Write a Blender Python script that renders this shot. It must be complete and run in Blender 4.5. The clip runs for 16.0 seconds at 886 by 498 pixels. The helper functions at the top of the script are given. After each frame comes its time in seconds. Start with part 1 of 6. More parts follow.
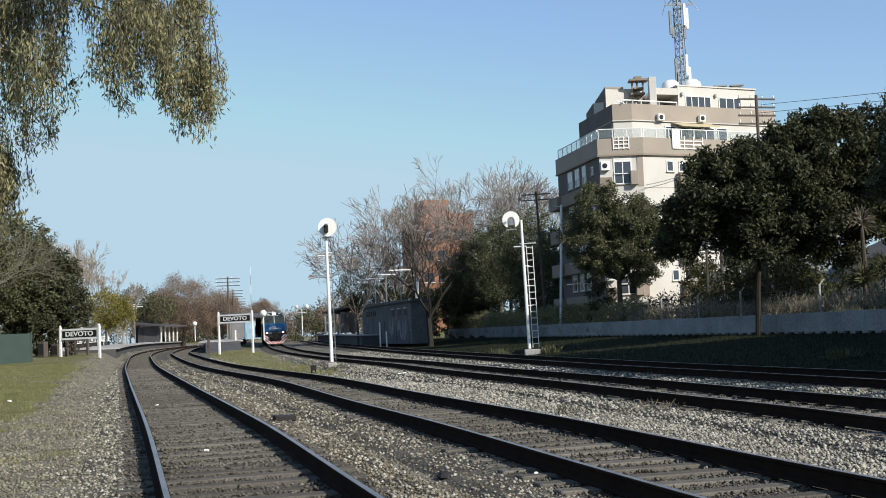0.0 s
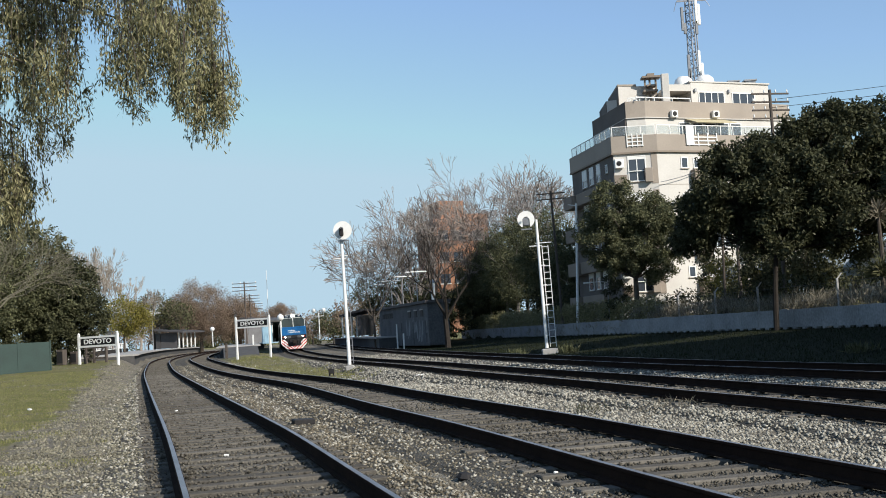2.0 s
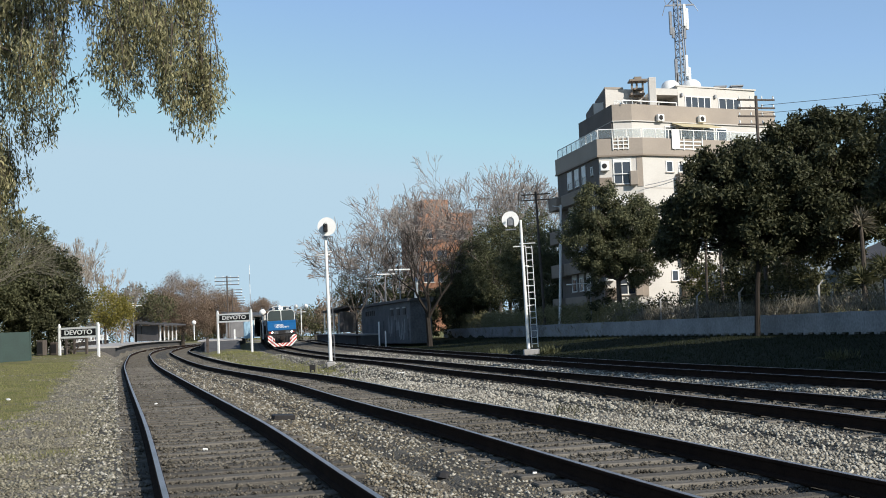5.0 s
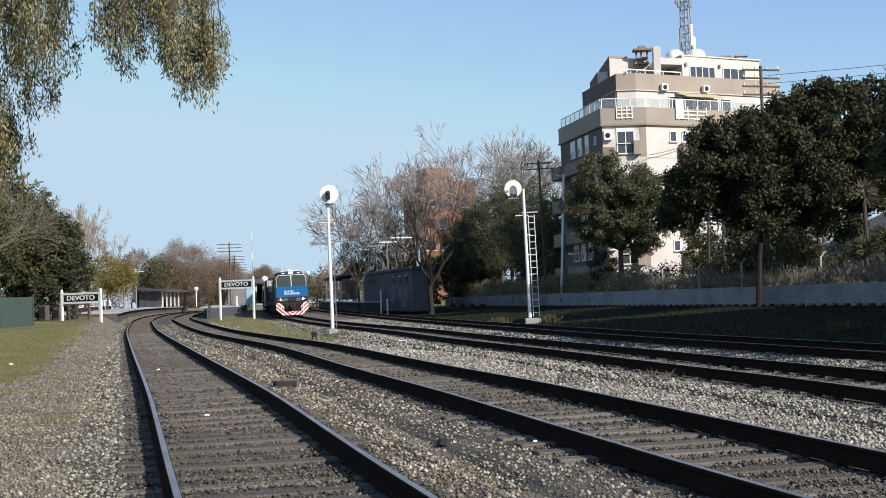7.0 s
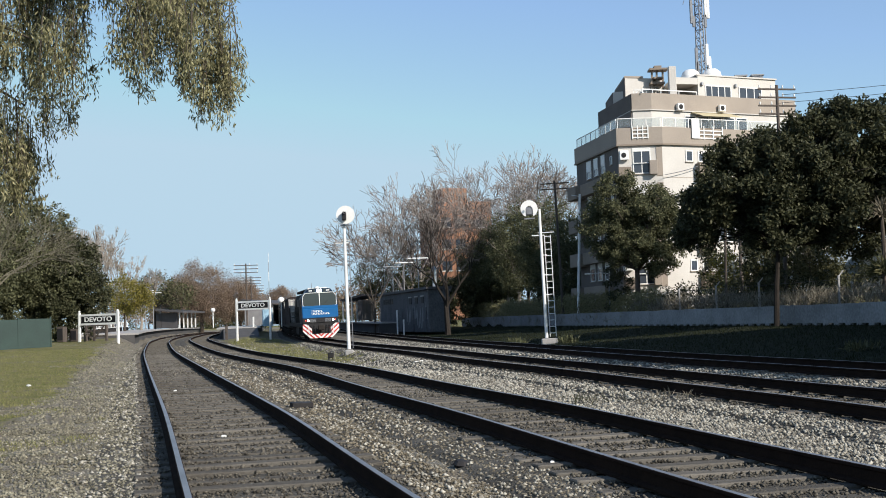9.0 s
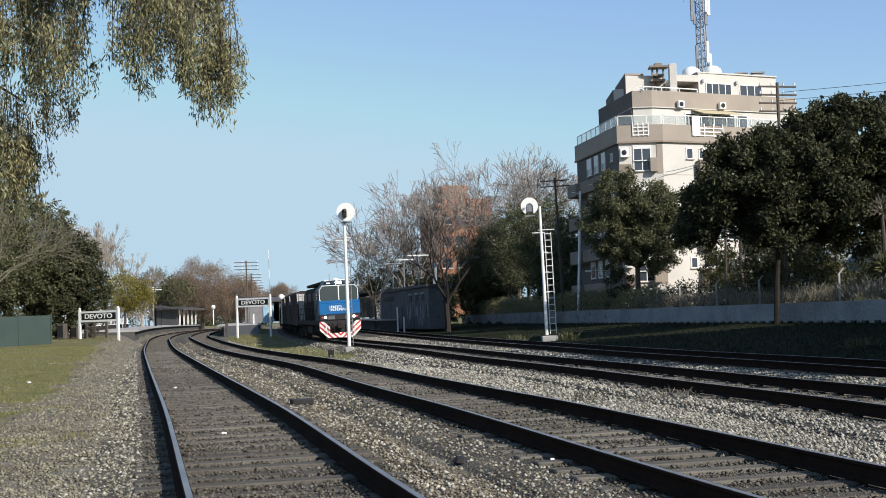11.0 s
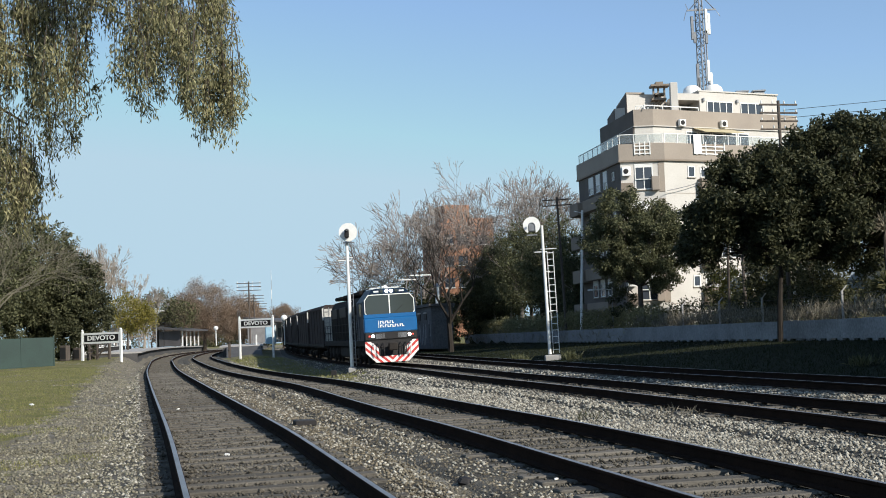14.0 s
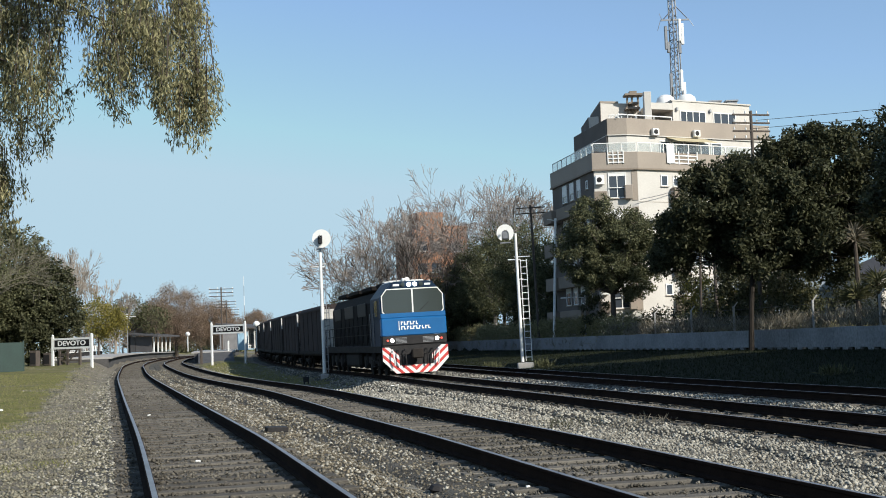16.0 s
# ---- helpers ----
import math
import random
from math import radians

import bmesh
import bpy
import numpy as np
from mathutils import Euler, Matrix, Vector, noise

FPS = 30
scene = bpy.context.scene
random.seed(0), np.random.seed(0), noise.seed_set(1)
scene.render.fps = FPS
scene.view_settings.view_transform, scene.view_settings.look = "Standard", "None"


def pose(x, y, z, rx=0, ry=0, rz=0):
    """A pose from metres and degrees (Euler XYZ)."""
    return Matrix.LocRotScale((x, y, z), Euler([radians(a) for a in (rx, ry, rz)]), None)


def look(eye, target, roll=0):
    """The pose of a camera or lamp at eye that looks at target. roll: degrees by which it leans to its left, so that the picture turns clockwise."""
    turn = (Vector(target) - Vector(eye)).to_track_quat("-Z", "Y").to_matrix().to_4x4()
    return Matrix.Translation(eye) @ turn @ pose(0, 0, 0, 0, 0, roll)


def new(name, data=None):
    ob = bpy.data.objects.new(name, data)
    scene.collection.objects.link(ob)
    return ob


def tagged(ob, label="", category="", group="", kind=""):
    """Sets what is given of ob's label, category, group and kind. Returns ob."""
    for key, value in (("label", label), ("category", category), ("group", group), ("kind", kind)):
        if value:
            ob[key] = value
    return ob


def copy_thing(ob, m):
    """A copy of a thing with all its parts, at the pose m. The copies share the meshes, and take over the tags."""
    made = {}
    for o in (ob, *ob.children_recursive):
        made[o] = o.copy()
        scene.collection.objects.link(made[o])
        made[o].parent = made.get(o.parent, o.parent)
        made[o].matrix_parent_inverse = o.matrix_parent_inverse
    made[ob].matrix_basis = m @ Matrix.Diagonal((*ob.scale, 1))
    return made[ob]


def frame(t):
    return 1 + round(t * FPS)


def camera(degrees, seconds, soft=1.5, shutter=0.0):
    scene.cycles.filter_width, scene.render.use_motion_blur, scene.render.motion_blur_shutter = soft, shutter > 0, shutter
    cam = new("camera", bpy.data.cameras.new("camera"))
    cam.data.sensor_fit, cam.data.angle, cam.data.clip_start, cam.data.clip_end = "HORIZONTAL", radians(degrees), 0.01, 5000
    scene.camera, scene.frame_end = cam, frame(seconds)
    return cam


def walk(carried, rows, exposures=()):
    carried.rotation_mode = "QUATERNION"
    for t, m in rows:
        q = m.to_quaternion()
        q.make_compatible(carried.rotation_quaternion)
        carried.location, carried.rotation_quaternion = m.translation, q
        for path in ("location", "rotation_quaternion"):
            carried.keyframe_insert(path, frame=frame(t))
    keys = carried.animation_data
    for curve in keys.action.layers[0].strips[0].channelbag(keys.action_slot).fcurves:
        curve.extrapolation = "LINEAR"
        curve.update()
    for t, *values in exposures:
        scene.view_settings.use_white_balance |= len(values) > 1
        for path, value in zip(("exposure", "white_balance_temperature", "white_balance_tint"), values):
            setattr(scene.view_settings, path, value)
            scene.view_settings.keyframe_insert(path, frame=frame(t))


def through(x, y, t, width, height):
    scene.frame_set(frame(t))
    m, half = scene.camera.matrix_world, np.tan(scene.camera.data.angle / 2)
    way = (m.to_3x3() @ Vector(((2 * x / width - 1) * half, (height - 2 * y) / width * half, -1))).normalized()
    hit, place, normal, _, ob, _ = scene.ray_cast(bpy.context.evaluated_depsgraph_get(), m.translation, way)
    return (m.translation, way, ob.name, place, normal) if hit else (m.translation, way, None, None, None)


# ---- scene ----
# camera: held by hand beside the first track, turning only
cam = camera(39.0, 16.0, soft=0.95)
EYE = (0.0, 0.0, 1.3)
TURNS = [  # seconds, yaw, pitch, roll
    (0, 0.03, 3.73, 2.46), (0.5, -0.07, 3.37, 2.70), (1, 0.75, 3.83, 3.06), (1.5, 0.48, 3.90, 3.18), (2, 0.81, 3.82, 3.49),
    (2.5, 1.22, 3.69, 3.58), (3, 1.17, 3.58, 3.59), (3.5, 1.19, 3.84, 3.71), (4, 0.87, 3.86, 3.65), (4.2, 0.66, 3.97, 3.28),
    (6.3, -0.21, 2.73, 1.81), (6.5, -0.15, 2.56, 1.73), (7, 0.07, 2.27, 1.85), (7.5, 0.82, 2.41, 1.87), (8, 0.77, 2.81, 1.79),
    (8.5, 0.66, 3.09, 1.85), (9, 0.82, 3.23, 1.99), (9.2, 0.84, 2.98, 2.15), (11.3, 0.83, 3.11, 1.93), (11.5, 0.95, 3.05, 2.09),
    (12, 0.87, 3.10, 2.01), (12.5, 0.76, 2.96, 2.05), (13, 0.82, 3.58, 2.11), (13.5, 0.81, 3.58, 2.13), (14, 0.96, 4.01, 2.26),
    (14.5, 0.82, 3.77, 2.55), (15, 0.61, 3.96, 2.53), (15.5, 0.12, 4.07, 2.27), (16, -0.28, 4.29, 1.96),
]
walk(cam, [(t, pose(*EYE, 90 + p, r, y)) for t, y, p, r in TURNS],
     [(0, 0.46, 6500, 9), (4.2, 0.46, 6500, 10), (6.5, 0.50, 6500, 11), (7.4, 0.55, 6500, 16), (8.0, 0.55, 6500, 16), (8.5, 0.48, 6500, 11), (12.5, 0.49, 6500, 11), (14, 0.46, 6500, 9), (16, 0.46, 6500, 8)])

# ---- world and sun ----
SUN_EL, SUN_AZ = radians(31), radians(132)
world = bpy.data.worlds.new("sky")
scene.world = world
world.use_nodes = True
wn = world.node_tree.nodes
sky = wn.new("ShaderNodeTexSky")
sky.sky_type, sky.sun_disc = "NISHITA", False
sky.sun_elevation, sky.sun_rotation = SUN_EL, SUN_AZ
sky.air_density, sky.dust_density, sky.ozone_density = 1.0, 0.3, 1.1
up, lift = wn.new("ShaderNodeTexCoord"), wn.new("ShaderNodeMapping")  # the clear air of a higher horizon
lift.inputs["Location"].default_value, lift.inputs["Scale"].default_value = (0, 0, 0.09), (1, 1, 0.93)
world.node_tree.links.new(up.outputs["Generated"], lift.inputs[0])
world.node_tree.links.new(lift.outputs[0], sky.inputs[0])
mild = wn.new("ShaderNodeVectorMath")  # thin haze evens out the glare round the sun
mild.operation, mild.inputs[1].default_value = "MINIMUM", (2.70, 3.74, 4.5)
hue = wn.new("ShaderNodeVectorMath")  # the clean winter blue of the sky
hue.operation, hue.inputs[1].default_value = "MULTIPLY", (0.97, 1.01, 1.04)
world.node_tree.links.new(sky.outputs[0], hue.inputs[0])
world.node_tree.links.new(hue.outputs[0], mild.inputs[0])
world.node_tree.links.new(mild.outputs[0], wn["Background"].inputs[0])
wn["Background"].inputs[1].default_value = 0.13
sun = new("sun", bpy.data.lights.new("sun", "SUN"))
sun.data.energy, sun.data.angle, sun.data.color = 4.5, radians(0.55), (1.0, 0.94, 0.86)
to_sun = Vector((math.sin(SUN_AZ) * math.cos(SUN_EL), math.cos(SUN_AZ) * math.cos(SUN_EL), math.sin(SUN_EL)))
sun.matrix_world = look(to_sun * 100, (0, 0, 0))


# ---- materials ----
def nodes_of(name):
    m = bpy.data.materials.new(name)
    m.use_nodes = True
    nt = m.node_tree
    return m, nt, nt.nodes["Principled BSDF"], lambda kind: nt.nodes.new("ShaderNode" + kind), nt.links.new


def mat(name, a, b=None, rough=0.8, scale=3.0, fine=40.0, bump=0.3, metal=0.0, spec=0.5, rand=0.0, island=0.0, stretch=(1, 1, 1), depth=0.01):
    """Two colours mixed by noise at two scales, with relief; rand and island vary the value by object and by piece."""
    m, nt, p, n, link = nodes_of(name)
    b = b or tuple(c * 0.7 for c in a)
    co, mp = n("TexCoord"), n("Mapping")
    mp.inputs["Scale"].default_value = stretch
    link(co.outputs["Object"], mp.inputs[0])
    n1, n2 = n("TexNoise"), n("TexNoise")
    n1.inputs["Scale"].default_value, n2.inputs["Scale"].default_value = scale, fine
    n1.inputs["Detail"].default_value = n2.inputs["Detail"].default_value = 5
    link(mp.outputs[0], n1.inputs["Vector"]), link(mp.outputs[0], n2.inputs["Vector"])
    add = n("Math")
    add.operation = "ADD"
    link(n1.outputs["Fac"], add.inputs[0]), link(n2.outputs["Fac"], add.inputs[1])
    ramp = n("MapRange")
    ramp.inputs[1].default_value, ramp.inputs[2].default_value = 0.75, 1.25
    link(add.outputs[0], ramp.inputs[0])
    mix = n("MixRGB")
    mix.inputs[1].default_value, mix.inputs[2].default_value = (*a, 1), (*b, 1)
    link(ramp.outputs[0], mix.inputs[0])
    out = mix.outputs[0]
    for amount, kind, socket in ((rand, "ObjectInfo", "Random"), (island, "NewGeometry", "Random Per Island")):
        if amount:
            src, mr, hsv = n(kind), n("MapRange"), n("HueSaturation")
            mr.inputs[3].default_value, mr.inputs[4].default_value = 1 - amount, 1 + amount
            link(src.outputs[socket], mr.inputs[0]), link(mr.outputs[0], hsv.inputs["Value"]), link(out, hsv.inputs["Color"])
            out = hsv.outputs[0]
    link(out, p.inputs["Base Color"])
    p.inputs["Roughness"].default_value, p.inputs["Metallic"].default_value = rough, metal
    p.inputs["Specular IOR Level"].default_value = spec
    if bump:
        bp = n("Bump")
        bp.inputs["Strength"].default_value, bp.inputs["Distance"].default_value = bump, depth
        link(n2.outputs["Fac"], bp.inputs["Height"]), link(bp.outputs[0], p.inputs["Normal"])
    return m


def leaf_mat(name, a, b, through=0.25, rough=0.55):
    """Leaves: colour varies leaf by leaf, and some light passes through."""
    m, nt, p, n, link = nodes_of(name)
    geo, mix, tr, sh = n("NewGeometry"), n("MixRGB"), n("BsdfTranslucent"), n("MixShader")
    mix.inputs[1].default_value, mix.inputs[2].default_value = (*a, 1), (*b, 1)
    link(geo.outputs["Random Per Island"], mix.inputs[0])
    link(mix.outputs[0], p.inputs["Base Color"]), link(mix.outputs[0], tr.inputs[0])
    p.inputs["Roughness"].default_value = rough
    p.inputs["Specular IOR Level"].default_value = 0.12
    sh.inputs[0].default_value = through
    link(p.outputs[0], sh.inputs[1]), link(tr.outputs[0], sh.inputs[2])
    link(sh.outputs[0], nt.nodes["Material Output"].inputs[0])
    return m


def glow_mat(name, color, strength):
    m, nt, p, n, link = nodes_of(name)
    p.inputs["Base Color"].default_value = (*color, 1)
    p.inputs["Emission Color"].default_value, p.inputs["Emission Strength"].default_value = (*color, 1), strength
    return m


def glass_mat(name, color, rough=0.05):
    m, nt, p, n, link = nodes_of(name)
    p.inputs["Base Color"].default_value = (*color, 1)
    p.inputs["Roughness"].default_value, p.inputs["Specular IOR Level"].default_value = rough, 0.6
    return m


def ground_mat():
    """Dirt and fine gravel, and short dry grass where the attribute 'turf' says that it grows."""
    m, nt, p, n, link = nodes_of("ground")
    co = n("TexCoord")

    def noise_at(scale, detail=6):
        t = n("TexNoise")
        t.inputs["Scale"].default_value, t.inputs["Detail"].default_value = scale, detail
        link(co.outputs["Object"], t.inputs["Vector"])
        return t.outputs["Fac"]

    def mixed(fac, a, b):
        x = n("MixRGB")
        link(fac, x.inputs[0])
        for i, c in ((1, a), (2, b)):
            if isinstance(c, tuple):
                x.inputs[i].default_value = (*c, 1)
            else:
                link(c, x.inputs[i])
        return x.outputs[0]

    def ranged(src, lo, hi):
        r = n("MapRange")
        r.inputs[1].default_value, r.inputs[2].default_value = lo, hi
        link(src, r.inputs[0])
        return r.outputs[0]

    vor = n("TexVoronoi")
    vor.inputs["Scale"].default_value = 34
    link(co.outputs["Object"], vor.inputs["Vector"])
    stone = mixed(ranged(vor.outputs["Color"], 0.2, 0.9), (0.098, 0.09, 0.072), (0.29, 0.268, 0.222))
    dirt = mixed(ranged(noise_at(0.7), 0.42, 0.62), stone, (0.15, 0.13, 0.10))
    turf = mixed(ranged(noise_at(0.9), 0.4, 0.62), (0.135, 0.14, 0.045), (0.25, 0.215, 0.11))
    turf = mixed(ranged(noise_at(2.6), 0.46, 0.62), turf, (0.20, 0.165, 0.10))
    turf = mixed(ranged(noise_at(14), 0.35, 0.7), turf, (0.10, 0.105, 0.035))
    att, add = n("Attribute"), n("Math")
    att.attribute_name, add.operation = "turf", "ADD"
    link(att.outputs["Fac"], add.inputs[0]), link(noise_at(1.6), add.inputs[1])
    verge_shade = n("Attribute")  # the overgrown verge: shade under the bank put into the ground colour
    verge_shade.attribute_name = "verge"
    shade_tone = mixed(ranged(noise_at(5), 0.35, 0.65), (0.012, 0.014, 0.008), (0.026, 0.030, 0.014))
    link(mixed(verge_shade.outputs["Fac"], mixed(ranged(add.outputs[0], 0.85, 1.1), dirt, turf), shade_tone), p.inputs["Base Color"])
    p.inputs["Roughness"].default_value, p.inputs["Specular IOR Level"].default_value = 0.95, 0.1
    bp = n("Bump")
    bp.inputs["Strength"].default_value, bp.inputs["Distance"].default_value = 0.7, 0.04
    link(vor.outputs["Distance"], bp.inputs["Height"]), link(bp.outputs[0], p.inputs["Normal"])
    return m


GROUND = ground_mat()
BALLAST = mat("ballast", (0.125, 0.117, 0.100), (0.046, 0.042, 0.035), 0.95, 1.2, 30, 1.0, spec=0.1, depth=0.04)
STONE = mat("stone", (0.36, 0.342, 0.288), (0.165, 0.153, 0.125), 0.95, 2, 30, 0.2, spec=0.1, island=0.5)
PATHSTONE = mat("path_stone", (0.238, 0.222, 0.166), (0.115, 0.105, 0.075), 0.95, 2, 30, 0.2, spec=0.1, island=0.42)
SOILSTONE = mat("soiled_stone", (0.195, 0.170, 0.125), (0.085, 0.073, 0.052), 0.95, 2, 30, 0.2, spec=0.1, island=0.45)
STONE_DARK = mat("stone_between_rails", (0.140, 0.128, 0.104), (0.06, 0.053, 0.042), 0.95, 2, 30, 0.2, spec=0.1, island=0.5)
SLEEPER = mat("sleeper_wood", (0.142, 0.130, 0.110), (0.07, 0.063, 0.053), 0.9, 2, 25, 0.6, rand=0.3, stretch=(1, 6, 6), spec=0.15)
RUST = mat("rail_rust", (0.030, 0.019, 0.014), (0.016, 0.011, 0.009), 0.95, 3, 50, 0.3, spec=0.03)
POLISH = mat("rail_top", (0.50, 0.48, 0.45), (0.33, 0.31, 0.29), 0.5, 1.5, 60, 0.05, metal=1.0)
CONCRETE = mat("concrete", (0.40, 0.39, 0.37), (0.27, 0.26, 0.245), 0.9, 0.9, 25, 0.3)
WALLPANEL = mat("wall_concrete", (0.30, 0.30, 0.295), (0.17, 0.17, 0.17), 0.9, 0.5, 8, 0.25)
WHITE = mat("white_paint", (0.80, 0.80, 0.77), (0.68, 0.67, 0.63), 0.55, 2, 30, 0.1)
BLACK = mat("black_paint", (0.020, 0.020, 0.021), (0.032, 0.030, 0.030), 0.6, 3, 30, 0.1, spec=0.15)
GREYSTEEL = mat("grey_steel", (0.30, 0.31, 0.32), (0.20, 0.20, 0.21), 0.5, 3, 40, 0.1, metal=0.6)
BARK = mat("bark", (0.105, 0.088, 0.072), (0.050, 0.042, 0.035), 0.95, 3, 20, 0.8, stretch=(3, 3, 0.6), spec=0.1)
DARKBARK = mat("dark_bark", (0.045, 0.038, 0.032), (0.022, 0.019, 0.016), 0.95, 3, 20, 0.8, stretch=(3, 3, 0.6), spec=0.1)
PALEBARK = mat("pale_bark", (0.34, 0.30, 0.25), (0.20, 0.17, 0.14), 0.9, 3, 20, 0.4, stretch=(3, 3, 0.6), spec=0.1)
TWIG = mat("twig", (0.29, 0.256, 0.228), (0.18, 0.155, 0.138), 0.95, 3, 20, 0.0, spec=0.1)
POLEWOOD = mat("pole_wood", (0.105, 0.085, 0.07), (0.055, 0.045, 0.038), 0.9, 2, 20, 0.4, stretch=(4, 4, 0.4))


# ---- mesh helpers ----
class Shape:
    """Collects vertices and faces of one mesh."""

    def __init__(self):
        self.v, self.f, self.mi = [], [], []

    def add(self, verts, faces, mi=0):
        k = len(self.v)
        self.v += [tuple(p) for p in verts]
        self.f += [tuple(i + k for i in f) for f in faces]
        self.mi += [mi] * len(faces)
        return self

    def box(self, x0, x1, y0, y1, z0, z1, m=None, mi=0, bevel=0.0):
        if bevel:
            b = bevel
            prof = [(x0 + b, y0), (x1 - b, y0), (x1, y0 + b), (x1, y1 - b), (x1 - b, y1), (x0 + b, y1), (x0, y1 - b), (x0, y0 + b)]
            cx, cy = (x0 + x1) / 2, (y0 + y1) / 2
            ins = [(x - b * (1 if x > cx else -1), y - b * (1 if y > cy else -1)) for x, y in prof]
            rings = [(ins, z0), (prof, z0 + b), (prof, z1 - b), (ins, z1)]
            v = [Vector((x, y, z)) for r, z in rings for x, y in r]
            f = [(8 * i + j, 8 * i + (j + 1) % 8, 8 * i + 8 + (j + 1) % 8, 8 * i + 8 + j) for i in range(3) for j in range(8)]
            f += [tuple(range(7, -1, -1)), tuple(range(24, 32))]
        else:
            v = [Vector(p) for p in ((x0, y0, z0), (x1, y0, z0), (x1, y1, z0), (x0, y1, z0), (x0, y0, z1), (x1, y0, z1), (x1, y1, z1), (x0, y1, z1))]
            f = [(3, 2, 1, 0), (4, 5, 6, 7), (0, 1, 5, 4), (1, 2, 6, 5), (2, 3, 7, 6), (3, 0, 4, 7)]
        return self.add([m @ p for p in v] if m else v, f, mi)

    def prism(self, outline, z0, z1, m=None, mi=0):
        n = len(outline)
        v = [Vector((x, y, z)) for z in (z0, z1) for x, y in outline]
        f = [tuple(range(n - 1, -1, -1)), tuple(range(n, 2 * n))] + [(i, (i + 1) % n, n + (i + 1) % n, n + i) for i in range(n)]
        return self.add([m @ p for p in v] if m else v, f, mi)

    def tube(self, pts, radii, n=6, caps=True, mi=0):
        pts = [Vector(p) for p in pts]
        if not hasattr(radii, "__len__"):
            radii = [radii] * len(pts)
        v, f = [], []
        for i, (p, r) in enumerate(zip(pts, map(float, radii))):
            d = (pts[min(i + 1, len(pts) - 1)] - pts[max(i - 1, 0)]).normalized()
            u = d.cross(Vector((0, 0, 1)) if abs(d.z) < 0.9 else Vector((1, 0, 0))).normalized()
            w = d.cross(u)
            v += [p + r * (math.cos(6.2832 * k / n) * u + math.sin(6.2832 * k / n) * w) for k in range(n)]
        for i in range(len(pts) - 1):
            f += [(n * i + k, n * i + (k + 1) % n, n * i + n + (k + 1) % n, n * i + n + k) for k in range(n)]
        if caps:
            f += [tuple(range(n - 1, -1, -1)), tuple(range(n * (len(pts) - 1), n * len(pts)))]
        return self.add(v, f, mi)

    def lathe(self, prof, n=16, m=None, mi=0):
        v = [Vector((r * math.cos(6.2832 * k / n), r * math.sin(6.2832 * k / n), z)) for r, z in prof for k in range(n)]
        f = [(n * i + k, n * i + (k + 1) % n, n * i + n + (k + 1) % n, n * i + n + k) for i in range(len(prof) - 1) for k in range(n)]
        f += [tuple(range(n - 1, -1, -1)), tuple(range(n * (len(prof) - 1), n * len(prof)))]
        return self.add([m @ p for p in v] if m else v, f, mi)

    def mesh(self, name, mats):
        me = bpy.data.meshes.new(name)
        me.from_pydata(self.v, [], self.f)
        for m in mats if isinstance(mats, (list, tuple)) else [mats]:
            me.materials.append(m)
        if any(self.mi):
            me.polygons.foreach_set("material_index", self.mi)
        me.update()
        return me


def part(name, shape, mats, parent=None, label="", m=None, smooth=False):
    me = shape if isinstance(shape, bpy.types.Mesh) else shape.mesh(name, mats)
    if smooth:
        me.polygons.foreach_set("use_smooth", [True] * len(me.polygons))
        me.set_sharp_from_angle(angle=radians(40))
    ob = new(name, me)
    if parent:
        ob.parent = parent
    if m is not None:
        ob.matrix_local = m
    return tagged(ob, label)


def thing(name, label, category, m=None, group="", kind=""):
    ob = new(name)
    if m is not None:
        ob.matrix_world = m
    return tagged(ob, label, category, group, kind)


def array_mesh(name, verts, faces, mats, smooth=False):
    """A mesh from numpy arrays of vertices and equal faces."""
    me = bpy.data.meshes.new(name)
    k = faces.shape[1]
    me.vertices.add(len(verts))
    me.vertices.foreach_set("co", np.ascontiguousarray(verts, dtype=np.float32).ravel())
    me.loops.add(faces.size)
    me.loops.foreach_set("vertex_index", np.ascontiguousarray(faces, dtype=np.int32).ravel())
    me.polygons.add(len(faces))
    me.polygons.foreach_set("loop_start", np.arange(0, faces.size, k, dtype=np.int32))
    for m in mats if isinstance(mats, (list, tuple)) else [mats]:
        me.materials.append(m)
    me.update(calc_edges=True)
    if smooth:
        me.polygons.foreach_set("use_smooth", [True] * len(faces))
    return me


def face_plate(outline, y0, y1, mi=0):
    """A plate in the x-z plane between two y values."""
    sh = Shape()
    n = len(outline)
    v = [(x, y, z) for y in (y0, y1) for x, z in outline]
    f = [tuple(range(n)), tuple(range(2 * n - 1, n - 1, -1))] + [(i, n + i, n + (i + 1) % n, (i + 1) % n) for i in range(n)]
    return sh.add(v, f, mi)


def text_mesh(text, size, mats, depth=0.006, bold=0.0):
    cu = bpy.data.curves.new("text", "FONT")
    cu.offset = bold
    cu.body, cu.size, cu.extrude, cu.align_x, cu.align_y = text, size, depth, "CENTER", "CENTER"
    ob = bpy.data.objects.new("text", cu)
    scene.collection.objects.link(ob)
    me = bpy.data.meshes.new_from_object(ob.evaluated_get(bpy.context.evaluated_depsgraph_get()))
    bpy.data.objects.remove(ob)
    me.materials.clear()
    me.materials.append(mats)
    return me


